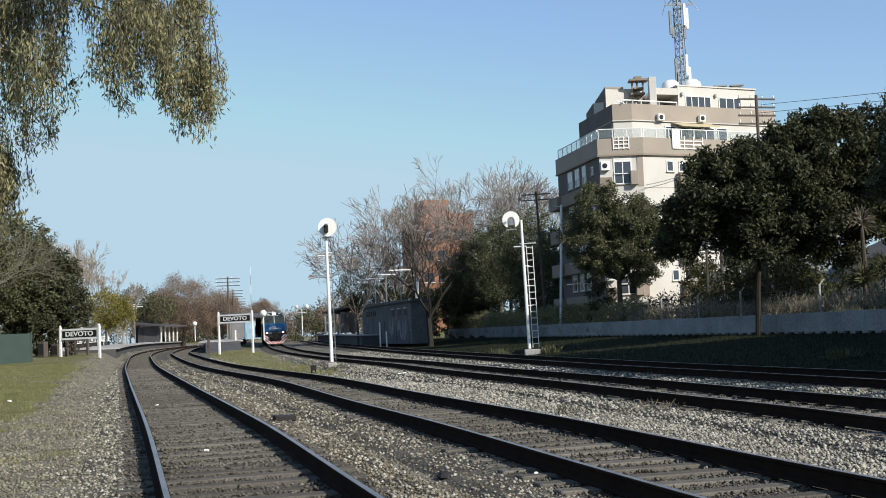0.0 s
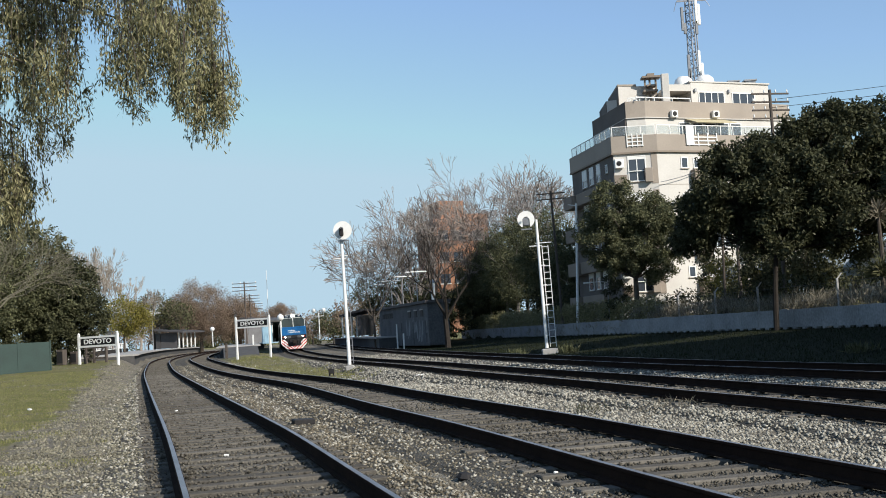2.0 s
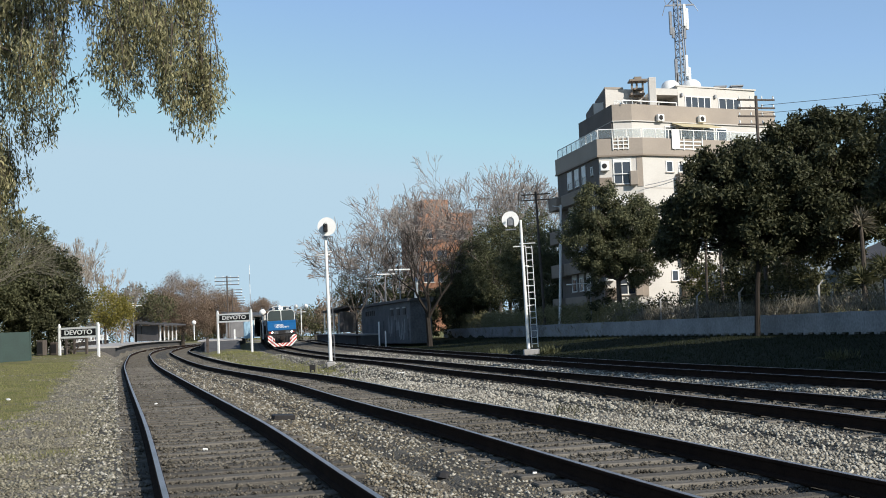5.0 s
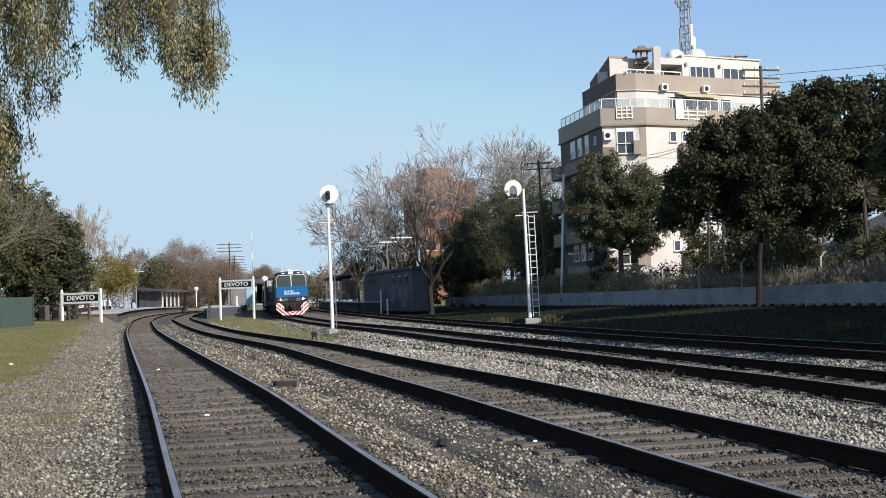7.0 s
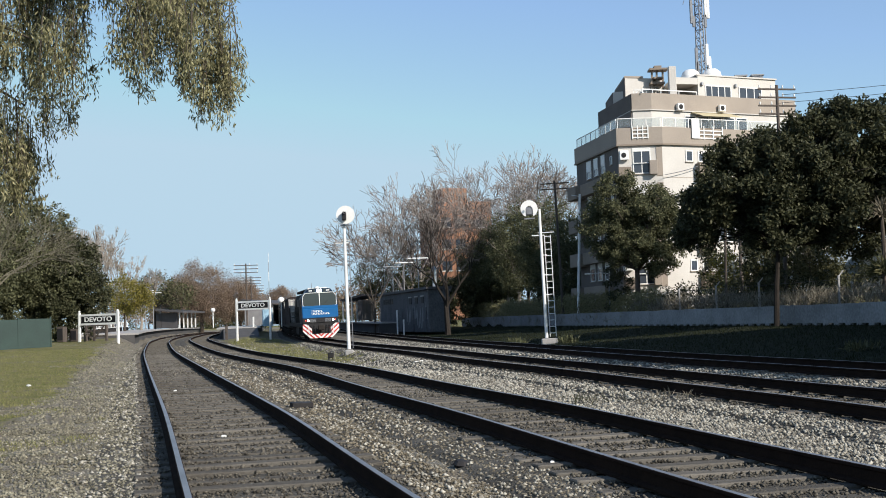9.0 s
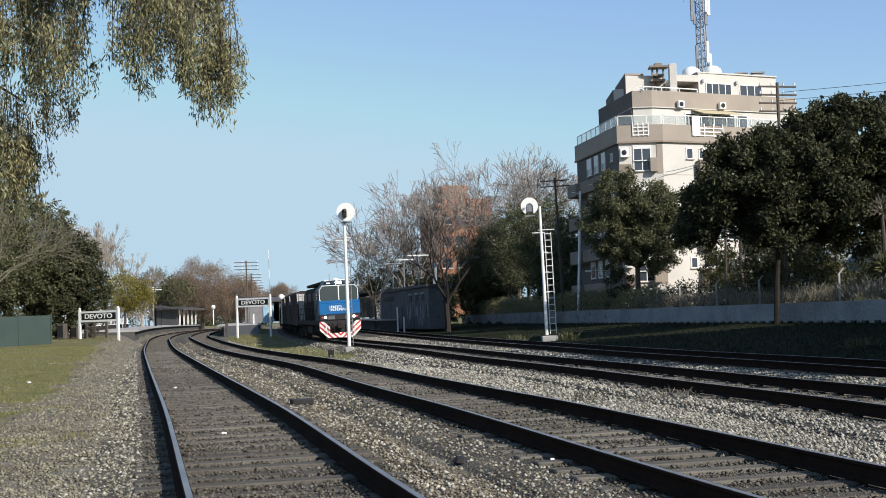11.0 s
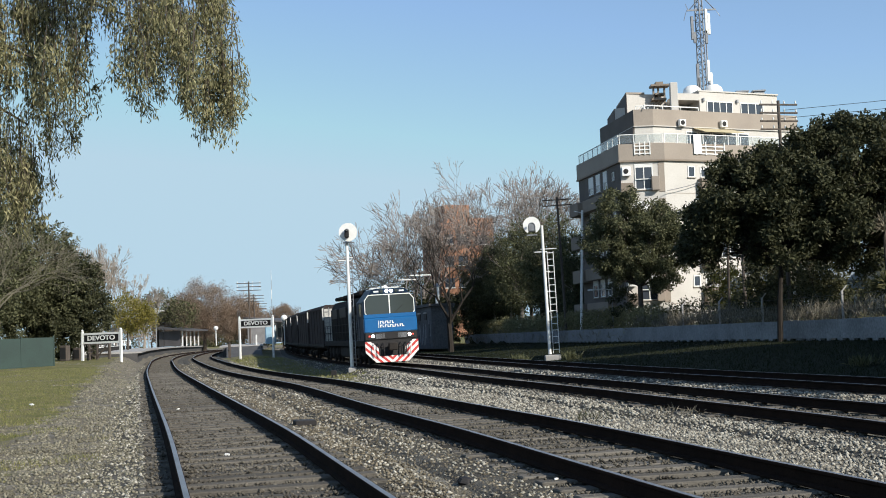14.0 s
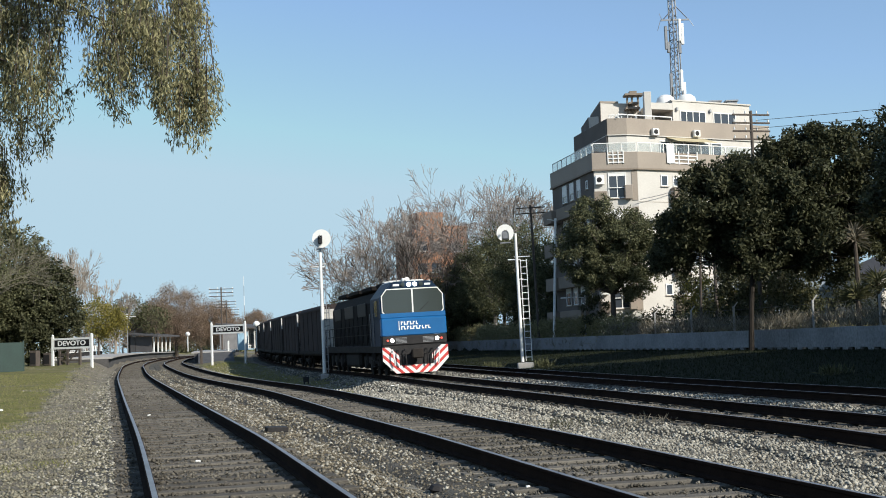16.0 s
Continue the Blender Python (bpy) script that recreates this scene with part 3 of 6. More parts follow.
part("recess_wall", slab(Shape(), [(17.7, 105.2), (20.2, 105.8), (20.2, 110), (17.7, 110)], 18.9, 20.4), CREAM, flats)
AWNING = mat("yellow_awning", (0.50, 0.43, 0.27), (0.42, 0.36, 0.22), 0.8, 2, 30, 0.05)
CLEARRAIL = glass_mat("terrace_glass", (0.75, 0.80, 0.80), 0.03)
CLEARRAIL.node_tree.nodes["Principled BSDF"].inputs["Transmission Weight"].default_value = 0.92


def face(a, b, inset=0.0, z=0.0):
    """A wall's own space: x along it from a to b, y into the wall, z up."""
    d = (b - a).normalized()
    n = Vector((-d.y, d.x))
    p = a + n * inset
    return pose(p.x, p.y, z, 0, 0, math.degrees(math.atan2(d.y, d.x)))


LEFT, CHAMFER, RIGHT = face(C0, C1), face(C1, C2), face(C2, C3)


# dark skin in place of shade on the set-back storey's left side
part("side_cladding", Shape().box(1.3, 10.05, -0.06, -0.005, 15.9, 18.86, face(C0, C1, 1.78)), SHADE_SIDE, flats, "side wall skin with shade put into its brown colour")


def window_on(f, x, z, w, h, parent, panes=2, blind=0.0, proud=0.0):
    b = 0.08
    ring = [(x, z), (x + w, z), (x + w, z + h), (x, z + h), (x + b, z + b), (x + w - b, z + b), (x + w - b, z + h - b), (x + b, z + h - b)]
    v = [f @ Vector((px, y, pz)) for y in (-0.06 - proud, 0.05 - proud) for px, pz in ring]
    q = [(i, (i + 1) % 4, 4 + (i + 1) % 4, 4 + i) for i in range(4)]
    sides = [(i, 8 + i, 8 + (i + 1) % 4, (i + 1) % 4) for i in range(4)] + [(4 + i, 4 + (i + 1) % 4, 12 + (i + 1) % 4, 12 + i) for i in range(4)]
    fr = part("window", Shape().add(v, q + [tuple(8 + k for k in reversed(t)) for t in q] + sides), WHITE, parent, "white framed window")
    for k in range(1, panes):
        xm = x + w * k / panes
        part("mullion", Shape().box(xm - 0.035, xm + 0.035, -0.05 - proud, 0.04 - proud, z + 0.08, z + h - 0.08, f), WHITE, fr)
    for k in range(panes):
        part("pane", Shape().box(x + 0.05 + (w - 0.1) * k / panes, x + 0.05 + (w - 0.1) * (k + 1) / panes, -0.02 - proud, 0.0 - proud, z + 0.06, z + h - 0.06, f), WINGLASS, fr, "dark glass pane")
    if blind:
        part("roller_blind", Shape().box(x + 0.02, x + w - 0.02, -0.045 - proud, -0.022 - proud, z + h * (1 - blind), z + h - 0.03, f), WHITE, fr, "white roller blind")
    part("sill", Shape().box(x - 0.06, x + w + 0.06, -0.12 - proud, 0.0 - proud, z - 0.06, z, f), BEIGE, fr)
    return fr


def air_unit(f, x, z, parent, proud=0.0, w=0.62, h=0.56):
    ac = part("air_conditioner", Shape().box(x, x + w, -0.36 - proud, -0.06 - proud, z, z + h, f, bevel=0.03), WHITE, parent, "white air conditioner unit")
    part("fan", Shape().lathe([(0.02, 0), (0.2, 0), (0.2, 0.02), (0.05, 0.03)], 16, f @ pose(x + w * 0.45, -0.36 - proud, z + h / 2, 90, 0, 0)), BLACK, ac, "round dark fan grille")


for z in (12.2, 9.3, 6.4, 3.5):
    window_on(CHAMFER, 1.09, z, 1.42, 2.05, flats, 2, 0.14 if z > 11 else 0.4)
    part("door_rail", Shape().box(1.15, 2.4, -0.16, -0.12, z + 0.8, z + 0.86, CHAMFER), WHITE, flats, "white balcony door rail")
    part("door_pier", Shape().box(2.35, 2.95, -0.5, 0, z - 0.1, z + 1.0, CHAMFER, bevel=0.02), BEIGE, flats)
    air_unit(CHAMFER, 0.05, z + 1.1, flats, w=0.7, h=0.75)
    part("wall_panel", Shape().box(2.96, 3.43, -0.04, 0, z - 0.2, z + 2.2, CHAMFER), BEIGE, flats, "beige render strip")
    part("balcony", Shape().box(-0.1, 0.9, -0.45, 0, z - 0.35, z + 0.55, CHAMFER, bevel=0.02), BROWNR, flats, "brown corner balcony")
    window_on(RIGHT, 2.2, z + 0.95, 0.68, 0.9, flats, 1)
    window_on(RIGHT, 3.4, z + 0.95, 0.62, 0.85, flats, 1, 0.25)
    window_on(RIGHT, 5.1, z + 0.3, 1.7, 1.7, flats, 2, 0.2)
    part("balcony", Shape().box(3.1, 4.3, -0.6, 0, z - 0.5, z + 0.8, RIGHT, bevel=0.02), BROWNR, flats, "brown projecting balcony")
    part("balcony", Shape().box(7.5, 11.5, -0.9, 0, z - 0.5, z + 0.55, RIGHT, bevel=0.02), BEIGE, flats, "beige projecting balcony")
    window_on(RIGHT, 8.2, z, 2.2, 2.0, flats, 3)
    for x, w in ((3.1, 1.3), (5.2, 1.1), (7.2, 1.0)):
        window_on(LEFT, x, z + 0.55, w, 1.5, flats, 1, 0.6 if z > 11 else 0.3, 0.03)
    window_on(LEFT, 9.6, z + 1.0, 0.5, 0.7, flats, 1, 0, 0.03)
    part("balcony", Shape().box(0.1, 2.6, -1.0, 0, z - 1.0, z + 0.1, LEFT, bevel=0.02), BROWNR, flats, "brown side balcony")
    part("balcony", Shape().box(3.0, 8.9, -0.7, 0, z - 0.9, z + 0.1, LEFT, bevel=0.02), BROWNR, flats, "brown side balcony")
    # left wall skin, darkened as if in shade
    part("side_cladding", Shape().box(0.02, 11.55, -0.03, 0, z - 0.62, z + 2.24, LEFT), SHADE_SIDE, flats, "side wall skin with shade put into its brown colour")
    part("joint_line", Shape().box(0, 16, -0.012, 0, z - 0.34, z - 0.30, RIGHT), BEIGE, flats)


def terrace_rail(f, x0, x1, z, y, parent):
    n = max(1, round((x1 - x0) / 1.3))
    for k in range(n + 1):
        x = x0 + (x1 - x0) * k / n
        part("rail_post", Shape().box(x - 0.03, x + 0.03, y - 0.03, y + 0.03, z, z + 0.75, f), WHITE, parent)
    part("top_rail", Shape().box(x0, x1, y - 0.03, y + 0.03, z + 0.72, z + 0.78, f), WHITE, parent)
    for k in range(n):
        a, b = x0 + (x1 - x0) * k / n + 0.05, x0 + (x1 - x0) * (k + 1) / n - 0.05
        part("glass_panel", Shape().box(a, b, y - 0.006, y + 0.006, z + 0.06, z + 0.70, f), CLEARRAIL, parent, "pale terrace glass")


for f, x0, x1 in ((CHAMFER, 0.0, 3.4), (RIGHT, 0.1, 12.5), (LEFT, 0.5, 11.4)):
    terrace_rail(f, x0, x1, 15.85, -0.05, flats)
for f, x0, x1 in ((CHAMFER, 1.1, 2.4), (RIGHT, 3.0, 5.8)):
    for z in (15.0, 15.3, 15.6):
        part("white_bar", Shape().box(x0, x1, -0.22, -0.16, z, z + 0.09, f), WHITE, flats, "white railing bar")
    part("opening", Shape().box(x0 + 0.05, x1 - 0.05, -0.154, -0.148, 14.98, 15.8, f), BROWNR, flats, "shaded opening in the parapet")
    for k in range(4):
        x = x0 + (x1 - x0 - 0.08) * k / 3
        part("white_upright", Shape().box(x, x + 0.08, -0.23, -0.155, 14.95, 16.0, f), WHITE, flats)
part("white_screen", Shape().box(2.75, 3.5, -0.26, -0.2, 15.0, 16.6, RIGHT), WHITE, flats, "white terrace screen")
r2 = face(C2, C3, 1.85)
for x in (3.6, 4.9, 6.2, 7.5, 8.8):
    window_on(r2, x, 15.95, 1.15, 1.25, upper, 1)
AWN = [(4.3, 0, 17.5), (8.3, 0, 17.5), (8.3, -1.5, 17.0), (4.3, -1.5, 17.0), (4.3, 0, 17.46), (8.3, 0, 17.46), (8.3, -1.5, 16.95), (4.3, -1.5, 16.95)]
sh = Shape().add([r2 @ Vector(p) for p in AWN], [(0, 3, 2, 1), (4, 5, 6, 7), (0, 1, 5, 4), (1, 2, 6, 5), (2, 3, 7, 6), (3, 0, 4, 7)])
part("awning", sh, AWNING, upper, "faded yellow awning")
air_unit(r2, 2.75, 17.55, upper, 0.07)
air_unit(r2, 6.9, 17.6, upper, 0.07)
topf = face(TA, TB)
window_on(topf, 0.7, 18.98, 2.65, 1.0, top, 4)
window_on(topf, 4.15, 18.98, 2.4, 1.0, top, 3)
for x in (0.25, 3.7):
    part("wall_lamp", Shape().box(x, x + 0.2, -0.2, 0, 19.9, 20.2, topf, bevel=0.03), GREYSTEEL, top)
c2f = face(C1, C2, 1.85)
for f, x0, x1 in ((r2, -0.3, 5.0), (c2f, 1.7, 3.2)):
    part("terrace_bar", Shape().box(x0, x1, 0.05, 0.11, 19.16, 19.24, f), WHITE, flats, "thin pale terrace rail")
    for k in range(4):
        x = x0 + (x1 - x0) * k / 3
        part("bar_post", Shape().box(x - 0.03, x + 0.03, 0.05, 0.11, 18.9, 19.2, f), WHITE, flats)
part("canopy_roof", slab(Shape(), [(18.3, 102.3), (20.28, 102.95), (20.2, 105.6), (18.0, 105.4)], 20.0, 20.55), CREAM, flats, "cream canopy over the roof terrace")
part("chimney", Shape().box(17.75, 18.35, 101.9, 102.5, 18.9, 21.4, bevel=0.03), CREAM, flats, "cream chimney")
part("flue_arch", Shape().tube([(15.5 + 0.5 * math.cos(a), 103.3, 18.95 + 0.75 * math.sin(a)) for a in np.linspace(0, math.pi, 9)], 0.06, 6), WHITE, flats, "pale garden arch")
cowl = Shape().box(16.4, 17.6, 103.0, 104.2, 20.2, 20.35).box(16.7, 17.5, 103.1, 104.1, 20.65, 20.8).box(16.35, 17.9, 102.9, 104.1, 21.35, 21.5).box(16.8, 17.4, 103.2, 103.9, 21.5, 21.75)
for x in (16.6, 17.0, 17.5):
    cowl.box(x - 0.07, x + 0.07, 103.3, 103.5, 18.9, 21.4)
part("chimney_cowl", cowl, BROWNR, flats, "dark tiered barbecue cowl")
for x in (24.75, 26.2):
    v = part("roof_vent", Shape().box(x, x + 0.9, 108.6, 109.4, 20.85, 21.6, bevel=0.03), GREYSTEEL if x > 26 else BEIGE, flats)
    part("vent_cap", Shape().box(x - 0.1, x + 1.0, 108.5, 109.5, 21.6, 21.72), GREYSTEEL, v)
for x in (20.55, 22.4):
    tank = part("water_tank", Shape().lathe([(0.80, 20.8), (0.84, 21.35), (0.72, 21.8), (0.42, 22.05), (0.1, 22.12)], 20, pose(x, 107.3, 0)), WHITE, flats, "white domed roof tank", smooth=True)

# lattice tower on the roof
tower = thing("antenna_mast", "tall lattice radio mast with pale panel antennas on the roof", "radio mast", pose(21.65, 108, 20.8))
legs = [(0.42 * math.cos(a), 0.42 * math.sin(a)) for a in (0.4, 2.5, 4.6)]
for a, b in legs:
    part("mast_leg", Shape().tube([(a, b, 0), (a * 0.75, b * 0.75, 14)], 0.06, 6), GREYSTEEL, tower)
sh = Shape()
for k in range(20):
    z0, z1 = 0.7 * k, 0.7 * k + 0.7
    for i in range(3):
        p, q = legs[i], legs[(i + 1) % 3]
        s0, s1 = 1 - 0.25 * z0 / 14, 1 - 0.25 * z1 / 14
        sh.tube([(p[0] * s0, p[1] * s0, z0), (q[0] * s1, q[1] * s1, z1)], 0.03, 4)
        sh.tube([(p[0] * s0, p[1] * s0, z0), (q[0] * s0, q[1] * s0, z0)], 0.025, 4)
part("lattice", sh, GREYSTEEL, tower)
for x, z, h, dark in ((0.42, 1.6, 1.9, 0), (0.62, 1.2, 1.2, 0), (-0.5, 1.0, 2.2, 1), (-0.42, 0.7, 1.3, 1), (0.45, 5.8, 2.2, 0), (0.66, 5.7, 1.9, 0), (0.4, 4.9, 1.2, 1), (-0.78, 5.3, 2.1, 1), (-0.6, 5.0, 1.0, 1), (0.5, 0.5, 0.9, 1)):
    a = part("panel_antenna", Shape().box(x - 0.13, x + 0.13, -0.75, -0.55, z, z + h, bevel=0.05), GREYSTEEL if dark else WHITE, tower, "panel antenna")
    for zb in (z + 0.3, z + h - 0.3):
        part("bracket", Shape().tube([(x, -0.58, zb), (x * 0.5, -0.1, zb)], 0.03, 4), GREYSTEEL, a)
part("feeder_pipe", Shape().tube([(0.48, -0.3, 0), (0.44, -0.3, 6.0)], 0.06, 6), GREYSTEEL, tower)
part("crossarm", Shape().box(-1.1, 1.4, -0.3, -0.2, 7.95, 8.08).tube([(-1.0, -0.25, 7.95), (0, -0.25, 9.0)], 0.04, 4).tube([(1.3, -0.25, 8.05), (0.3, -0.25, 9.2)], 0.04, 4), GREYSTEEL, tower, "steel crossarm of the mast")
for k, (dx, dz) in enumerate(((-1.4, -0.9), (1.75, -0.6), (-1.2, 0.6))):
    part("whip_antenna", Shape().tube([(0.8 * dx, -0.25, 8.0), (dx, -0.3, 8.0 + dz)], 0.025, 5), GREYSTEEL, tower)
# drooping service cable across the facade
tagged(new("facade_cable", Shape().tube([Vector((16.35, 97.6, 12.0)).lerp(Vector((23.5, 101.2, 15.0)), u) - Vector((0, 0, 0.5 * math.sin(math.pi * u))) for u in np.linspace(0, 1, 8)], 0.025, 4).mesh("cable", GREYSTEEL)), "grey cable strung across the facade", "cable")

for k, (x, y) in enumerate(((21.5, 75), (19.0, 78), (22.0, 79.5), (10.4, 119), (19.5, 94), (8.6, 127))):
    leafy_tree("tall_shrub", "tall dark shrub on the bank below the trees", pose(x, y, gz(x, y)), 4.6, [(0, 0, 2.7, 1.5, 1.5, 1.9), (0.5, 0.3, 1.5, 1.3, 1.3, 1.2)], LEAF_DARK if k % 3 else LEAF_MID, 5200, 0.22, seed=200 + k, trunk_r=0.06, clump=0.7, group="shrubs on the bank")

# ---- retaining wall, bank and fence ----
wall = thing("retaining_wall", "low grey concrete panel wall on short footing blocks", "wall", kind="structure")
WALL_LEN = float(WALL.s[-1])
nr = np.random.RandomState(8)
s = 0.0
s = WALL.s_at_y(20)
while s < WALL_LEN - 2.2:
    p, d = WALL.at(s), WALL.way(s + 1.1)
    zf = gz(p[0] - 0.3, p[1])
    m = pose(p[0], p[1], zf, 0, 0, math.degrees(math.atan2(d[1], d[0])))
    part("panel", Shape().box(0.012, 2.19, -0.14, 0.0, 0.11, 1.05 + nr.uniform(-0.015, 0.015), m, bevel=0.012), WALLPANEL, wall)
    for k in (0, 1):
        part("footing_block", Shape().box(k * 1.1 - 0.22, k * 1.1 + 0.25, -0.2, 0.04, -0.4, 0.11, m), WALLPANEL, wall)
    s += 2.2


def scatter_leaves(name, label, category, boxes, count, size, leaf, seed, droop=0.0, slim=0.45, clump=0.35, density=1.0):
    """Hedges and scrub: leaf clumps inside upright boxes along a line (x, y, z0, radius, height)."""
    nr = np.random.RandomState(seed)
    cs = []
    for x, y, z, r, h in boxes:
        n = int(10 * density)
        cs.append(np.stack([x + nr.uniform(-r, r, n), y + nr.uniform(-r, r, n), z + h * nr.uniform(0.05, 1, n) ** 0.8], 1))
    V, F = leaf_cloud(np.vstack(cs), clump, count, size, nr, droop, slim)
    return tagged(new(name, array_mesh(name, V, F, leaf)), label, category, kind="stuff")


def along_wall(y0, y1, step, off, r, h, seed, vary=0.3):
    rng = random.Random(seed)
    out, y = [], y0
    while y < y1:
        x = float(WALL.x_at(y)) + off + rng.uniform(-0.3, 0.3)
        out.append((x, y, gz(x, y), r, h * rng.uniform(1 - vary, 1 + vary)))
        y += step
    return out


scatter_leaves("clipped_hedge", "clipped dark olive hedge along the top of the wall", "hedge", along_wall(88, 149, 0.5, 0.85, 0.4, 1.6, 1, 0.06), 56000, 0.14, LEAF_HEDGE, 11, density=1.6)
scatter_leaves("scrub", "dark scrub behind the wall", "bush", along_wall(46, 100, 0.7, 3.6, 1.1, 1.5, 2, 0.5), 17000, 0.2, LEAF_DARK, 12)
scatter_leaves("dry_weeds", "dry straw-coloured weeds along the wall top", "weeds", along_wall(44, 92, 0.35, 1.1, 0.7, 0.6, 3, 0.6), 10000, 0.46, LEAF_DRY, 13, -2.2, 0.07, 0.3)
scatter_leaves("dry_weeds", "pale dry stalks before the hedge", "weeds", along_wall(92, 148, 0.5, 0.35, 0.25, 0.7, 5, 0.6), 3600, 0.46, LEAF_DRY, 17, -2.2, 0.07, 0.25)
scatter_leaves("bank_bush", "olive bush with russet leaves on the bank", "bush", [(20.6, 84, gz(20.6, 84), 1.4, 3.9), (19.0, 88, gz(19, 88), 1.4, 3.5)], 4000, 0.2, LEAF_YEL, 14, density=3)
scatter_leaves("bank_bush", "dark tall shrubs behind the utility building", "bush", [(x, y, 0.2, 1.3, 5.6) for x, y in ((-0.2, 139), (-1.8, 141), (-3.4, 142), (1.2, 149.5), (-5.0, 143), (2.2, 147), (3.2, 145), (4.4, 143.5), (5.4, 142), (2.8, 150))], 44000, 0.26, LEAF_DARK, 18, density=7)
scatter_leaves("bank_bush", "russet bush on the bank", "bush", [(21.4, 82, gz(21.4, 82), 1.1, 3.7)], 1300, 0.18, LEAF_RED, 15, density=3)
scatter_leaves("bank_bush", "dark bushes screening the foot of the flats", "bush", [(x, y, 1.5, 1.2, 3.2) for x, y in ((12.4, 96), (10.6, 112), (9.6, 118), (8.6, 124), (22.5, 93), (25, 94))], 11000, 0.22, LEAF_DARK, 16, density=2)
for k, y in enumerate((50, 56, 62, 71, 77, 83, 89, 96)):
    x = float(WALL.x_at(y)) + 0.7
    post = thing("fence_post", "pale concrete fence post on the bank", "fence post", pose(x, y, gz(x, y)), "fence posts on the bank")
    part("post", Shape().box(-0.05, 0.05, -0.05, 0.05, -0.3, 1.75, bevel=0.01), CONCRETE, post)
    part("strut", Shape().tube([(0, 0, 1.7), (0.25, 0.05, 2.0)], 0.035, 5), CONCRETE, post)
WIRE = mat("wire", (0.10, 0.10, 0.10), None, 0.6, 3, 30, 0.0, metal=0.5)
sh = Shape()
for h in (0.35, 0.75, 1.15, 1.55):
    sh.tube([(float(WALL.x_at(y)) + 0.64, y, gz(float(WALL.x_at(y)) + 0.7, y) + h) for y in (50, 56, 62, 71, 77, 83, 89, 96)], 0.008, 4)
tagged(new("fence_wire", sh.mesh("fence_wire", WIRE)), "slack fence wires between the posts", "wire")

# ---- posts, poles and signals ----
def utility_pole(x, y, z, top, arms, lean=0.0, r=0.13, yaw=0.0, label="dark wooden telegraph pole with crossarms and insulators", span=1.1):
    p = thing("telegraph_pole", label, "telegraph pole", pose(x, y, z, 0, lean, yaw), "telegraph poles")
    part("pole", Shape().tube([(0, 0, -0.4), (0, 0, top)], [r, r * 0.72], 8), POLEWOOD, p)
    for k in range(arms):
        h = top - 0.25 - 0.5 * k
        a = part("crossarm", Shape().box(-span, span, -0.05, 0.05, h - 0.05, h + 0.05, bevel=0.01), POLEWOOD, p)
        for j in range(4):
            px = span * (-0.92 + 1.84 * j / 3)
            part("insulator", Shape().lathe([(0.02, 0.05), (0.045, 0.09), (0.05, 0.15), (0.03, 0.2), (0.045, 0.23), (0.01, 0.26)], 8, pose(px, 0, h)), WHITE, a, "pale insulator")
    return p


utility_pole(19.5, 75, gz(19.5, 75), 14.7 - gz(19.5, 75), 4, yaw=15, span=1.25)
utility_pole(9.0, 110, gz(9.0, 110), 13.2 - gz(9.0, 110), 2, -1.5, span=1.3)
utility_pole(18.2, 81, gz(18.2, 81), 5.4, 0, label="plain dark wooden post on the bank")
for x, y, z, h in ((-29.9, 175, 0.5, 9.6), (-35.9, 215, 0.5, 9.4), (-42.5, 260, 0.5, 9.4), (-49, 300, 0.5, 9.4)):
    utility_pole(x, y, z, h, 3, yaw=8, span=1.7)
wp = thing("lamp_post", "tall white painted steel post behind the hedge", "post", pose(9.85, 105.5, gz(9.85, 105.5), 0, 3.0, 0))
part("shaft", Shape().tube([(0, 0, -0.3), (0, 0, 10.8)], [0.13, 0.1], 10), WHITE, wp)
part("bracket", Shape().tube([(0, 0, 10.6), (-0.7, 0, 10.7)], 0.03, 6), WHITE, wp)
sl = thing("street_lamp", "grey street lamp with a pale arm behind the hedge", "street lamp", pose(11.5, 96.5, gz(11.5, 96.5)))
part("pole", Shape().tube([(0, 0, -0.3), (0, 0, 4.0)], 0.05, 8), GREYSTEEL, sl)
part("arm", Shape().tube([(0, 0, 3.95), (-0.6, 0, 4.05), (-1.5, 0, 4.0)], 0.03, 6), WHITE, sl)
part("lamp_head", Shape().box(-1.85, -1.3, -0.1, 0.1, 3.93, 4.05, bevel=0.03), WHITE, sl)


def ladder(sh, x0, x1, y, z0, z1, step=0.36):
    for x in (x0, x1):
        sh.tube([(x, y, z0), (x, y, z1)], 0.022, 5)
    z = z0 + 0.2
    while z < z1:
        sh.tube([(x0, y, z), (x1, y, z)], 0.02, 5)
        z += step
    return sh


def disc_shape(r, notch):
    """A round target; notch: an arched opening in its lower half."""
    n = 28
    if not notch:
        return face_plate([(r * math.cos(6.2832 * k / n), r * math.sin(6.2832 * k / n)) for k in range(n)], -0.03, 0.0)
    pts = [(r * math.cos(a), r * math.sin(a)) for a in np.linspace(math.radians(-62), math.radians(242), n)]
    arch = [(0.42 * r * math.cos(a), -0.1 * r + 0.42 * r * math.sin(a)) for a in np.linspace(math.pi, 0, 9)]
    return face_plate(pts + [(-0.42 * r, -0.75 * r)] + arch + [(0.42 * r, -0.75 * r)], -0.03, 0.0)


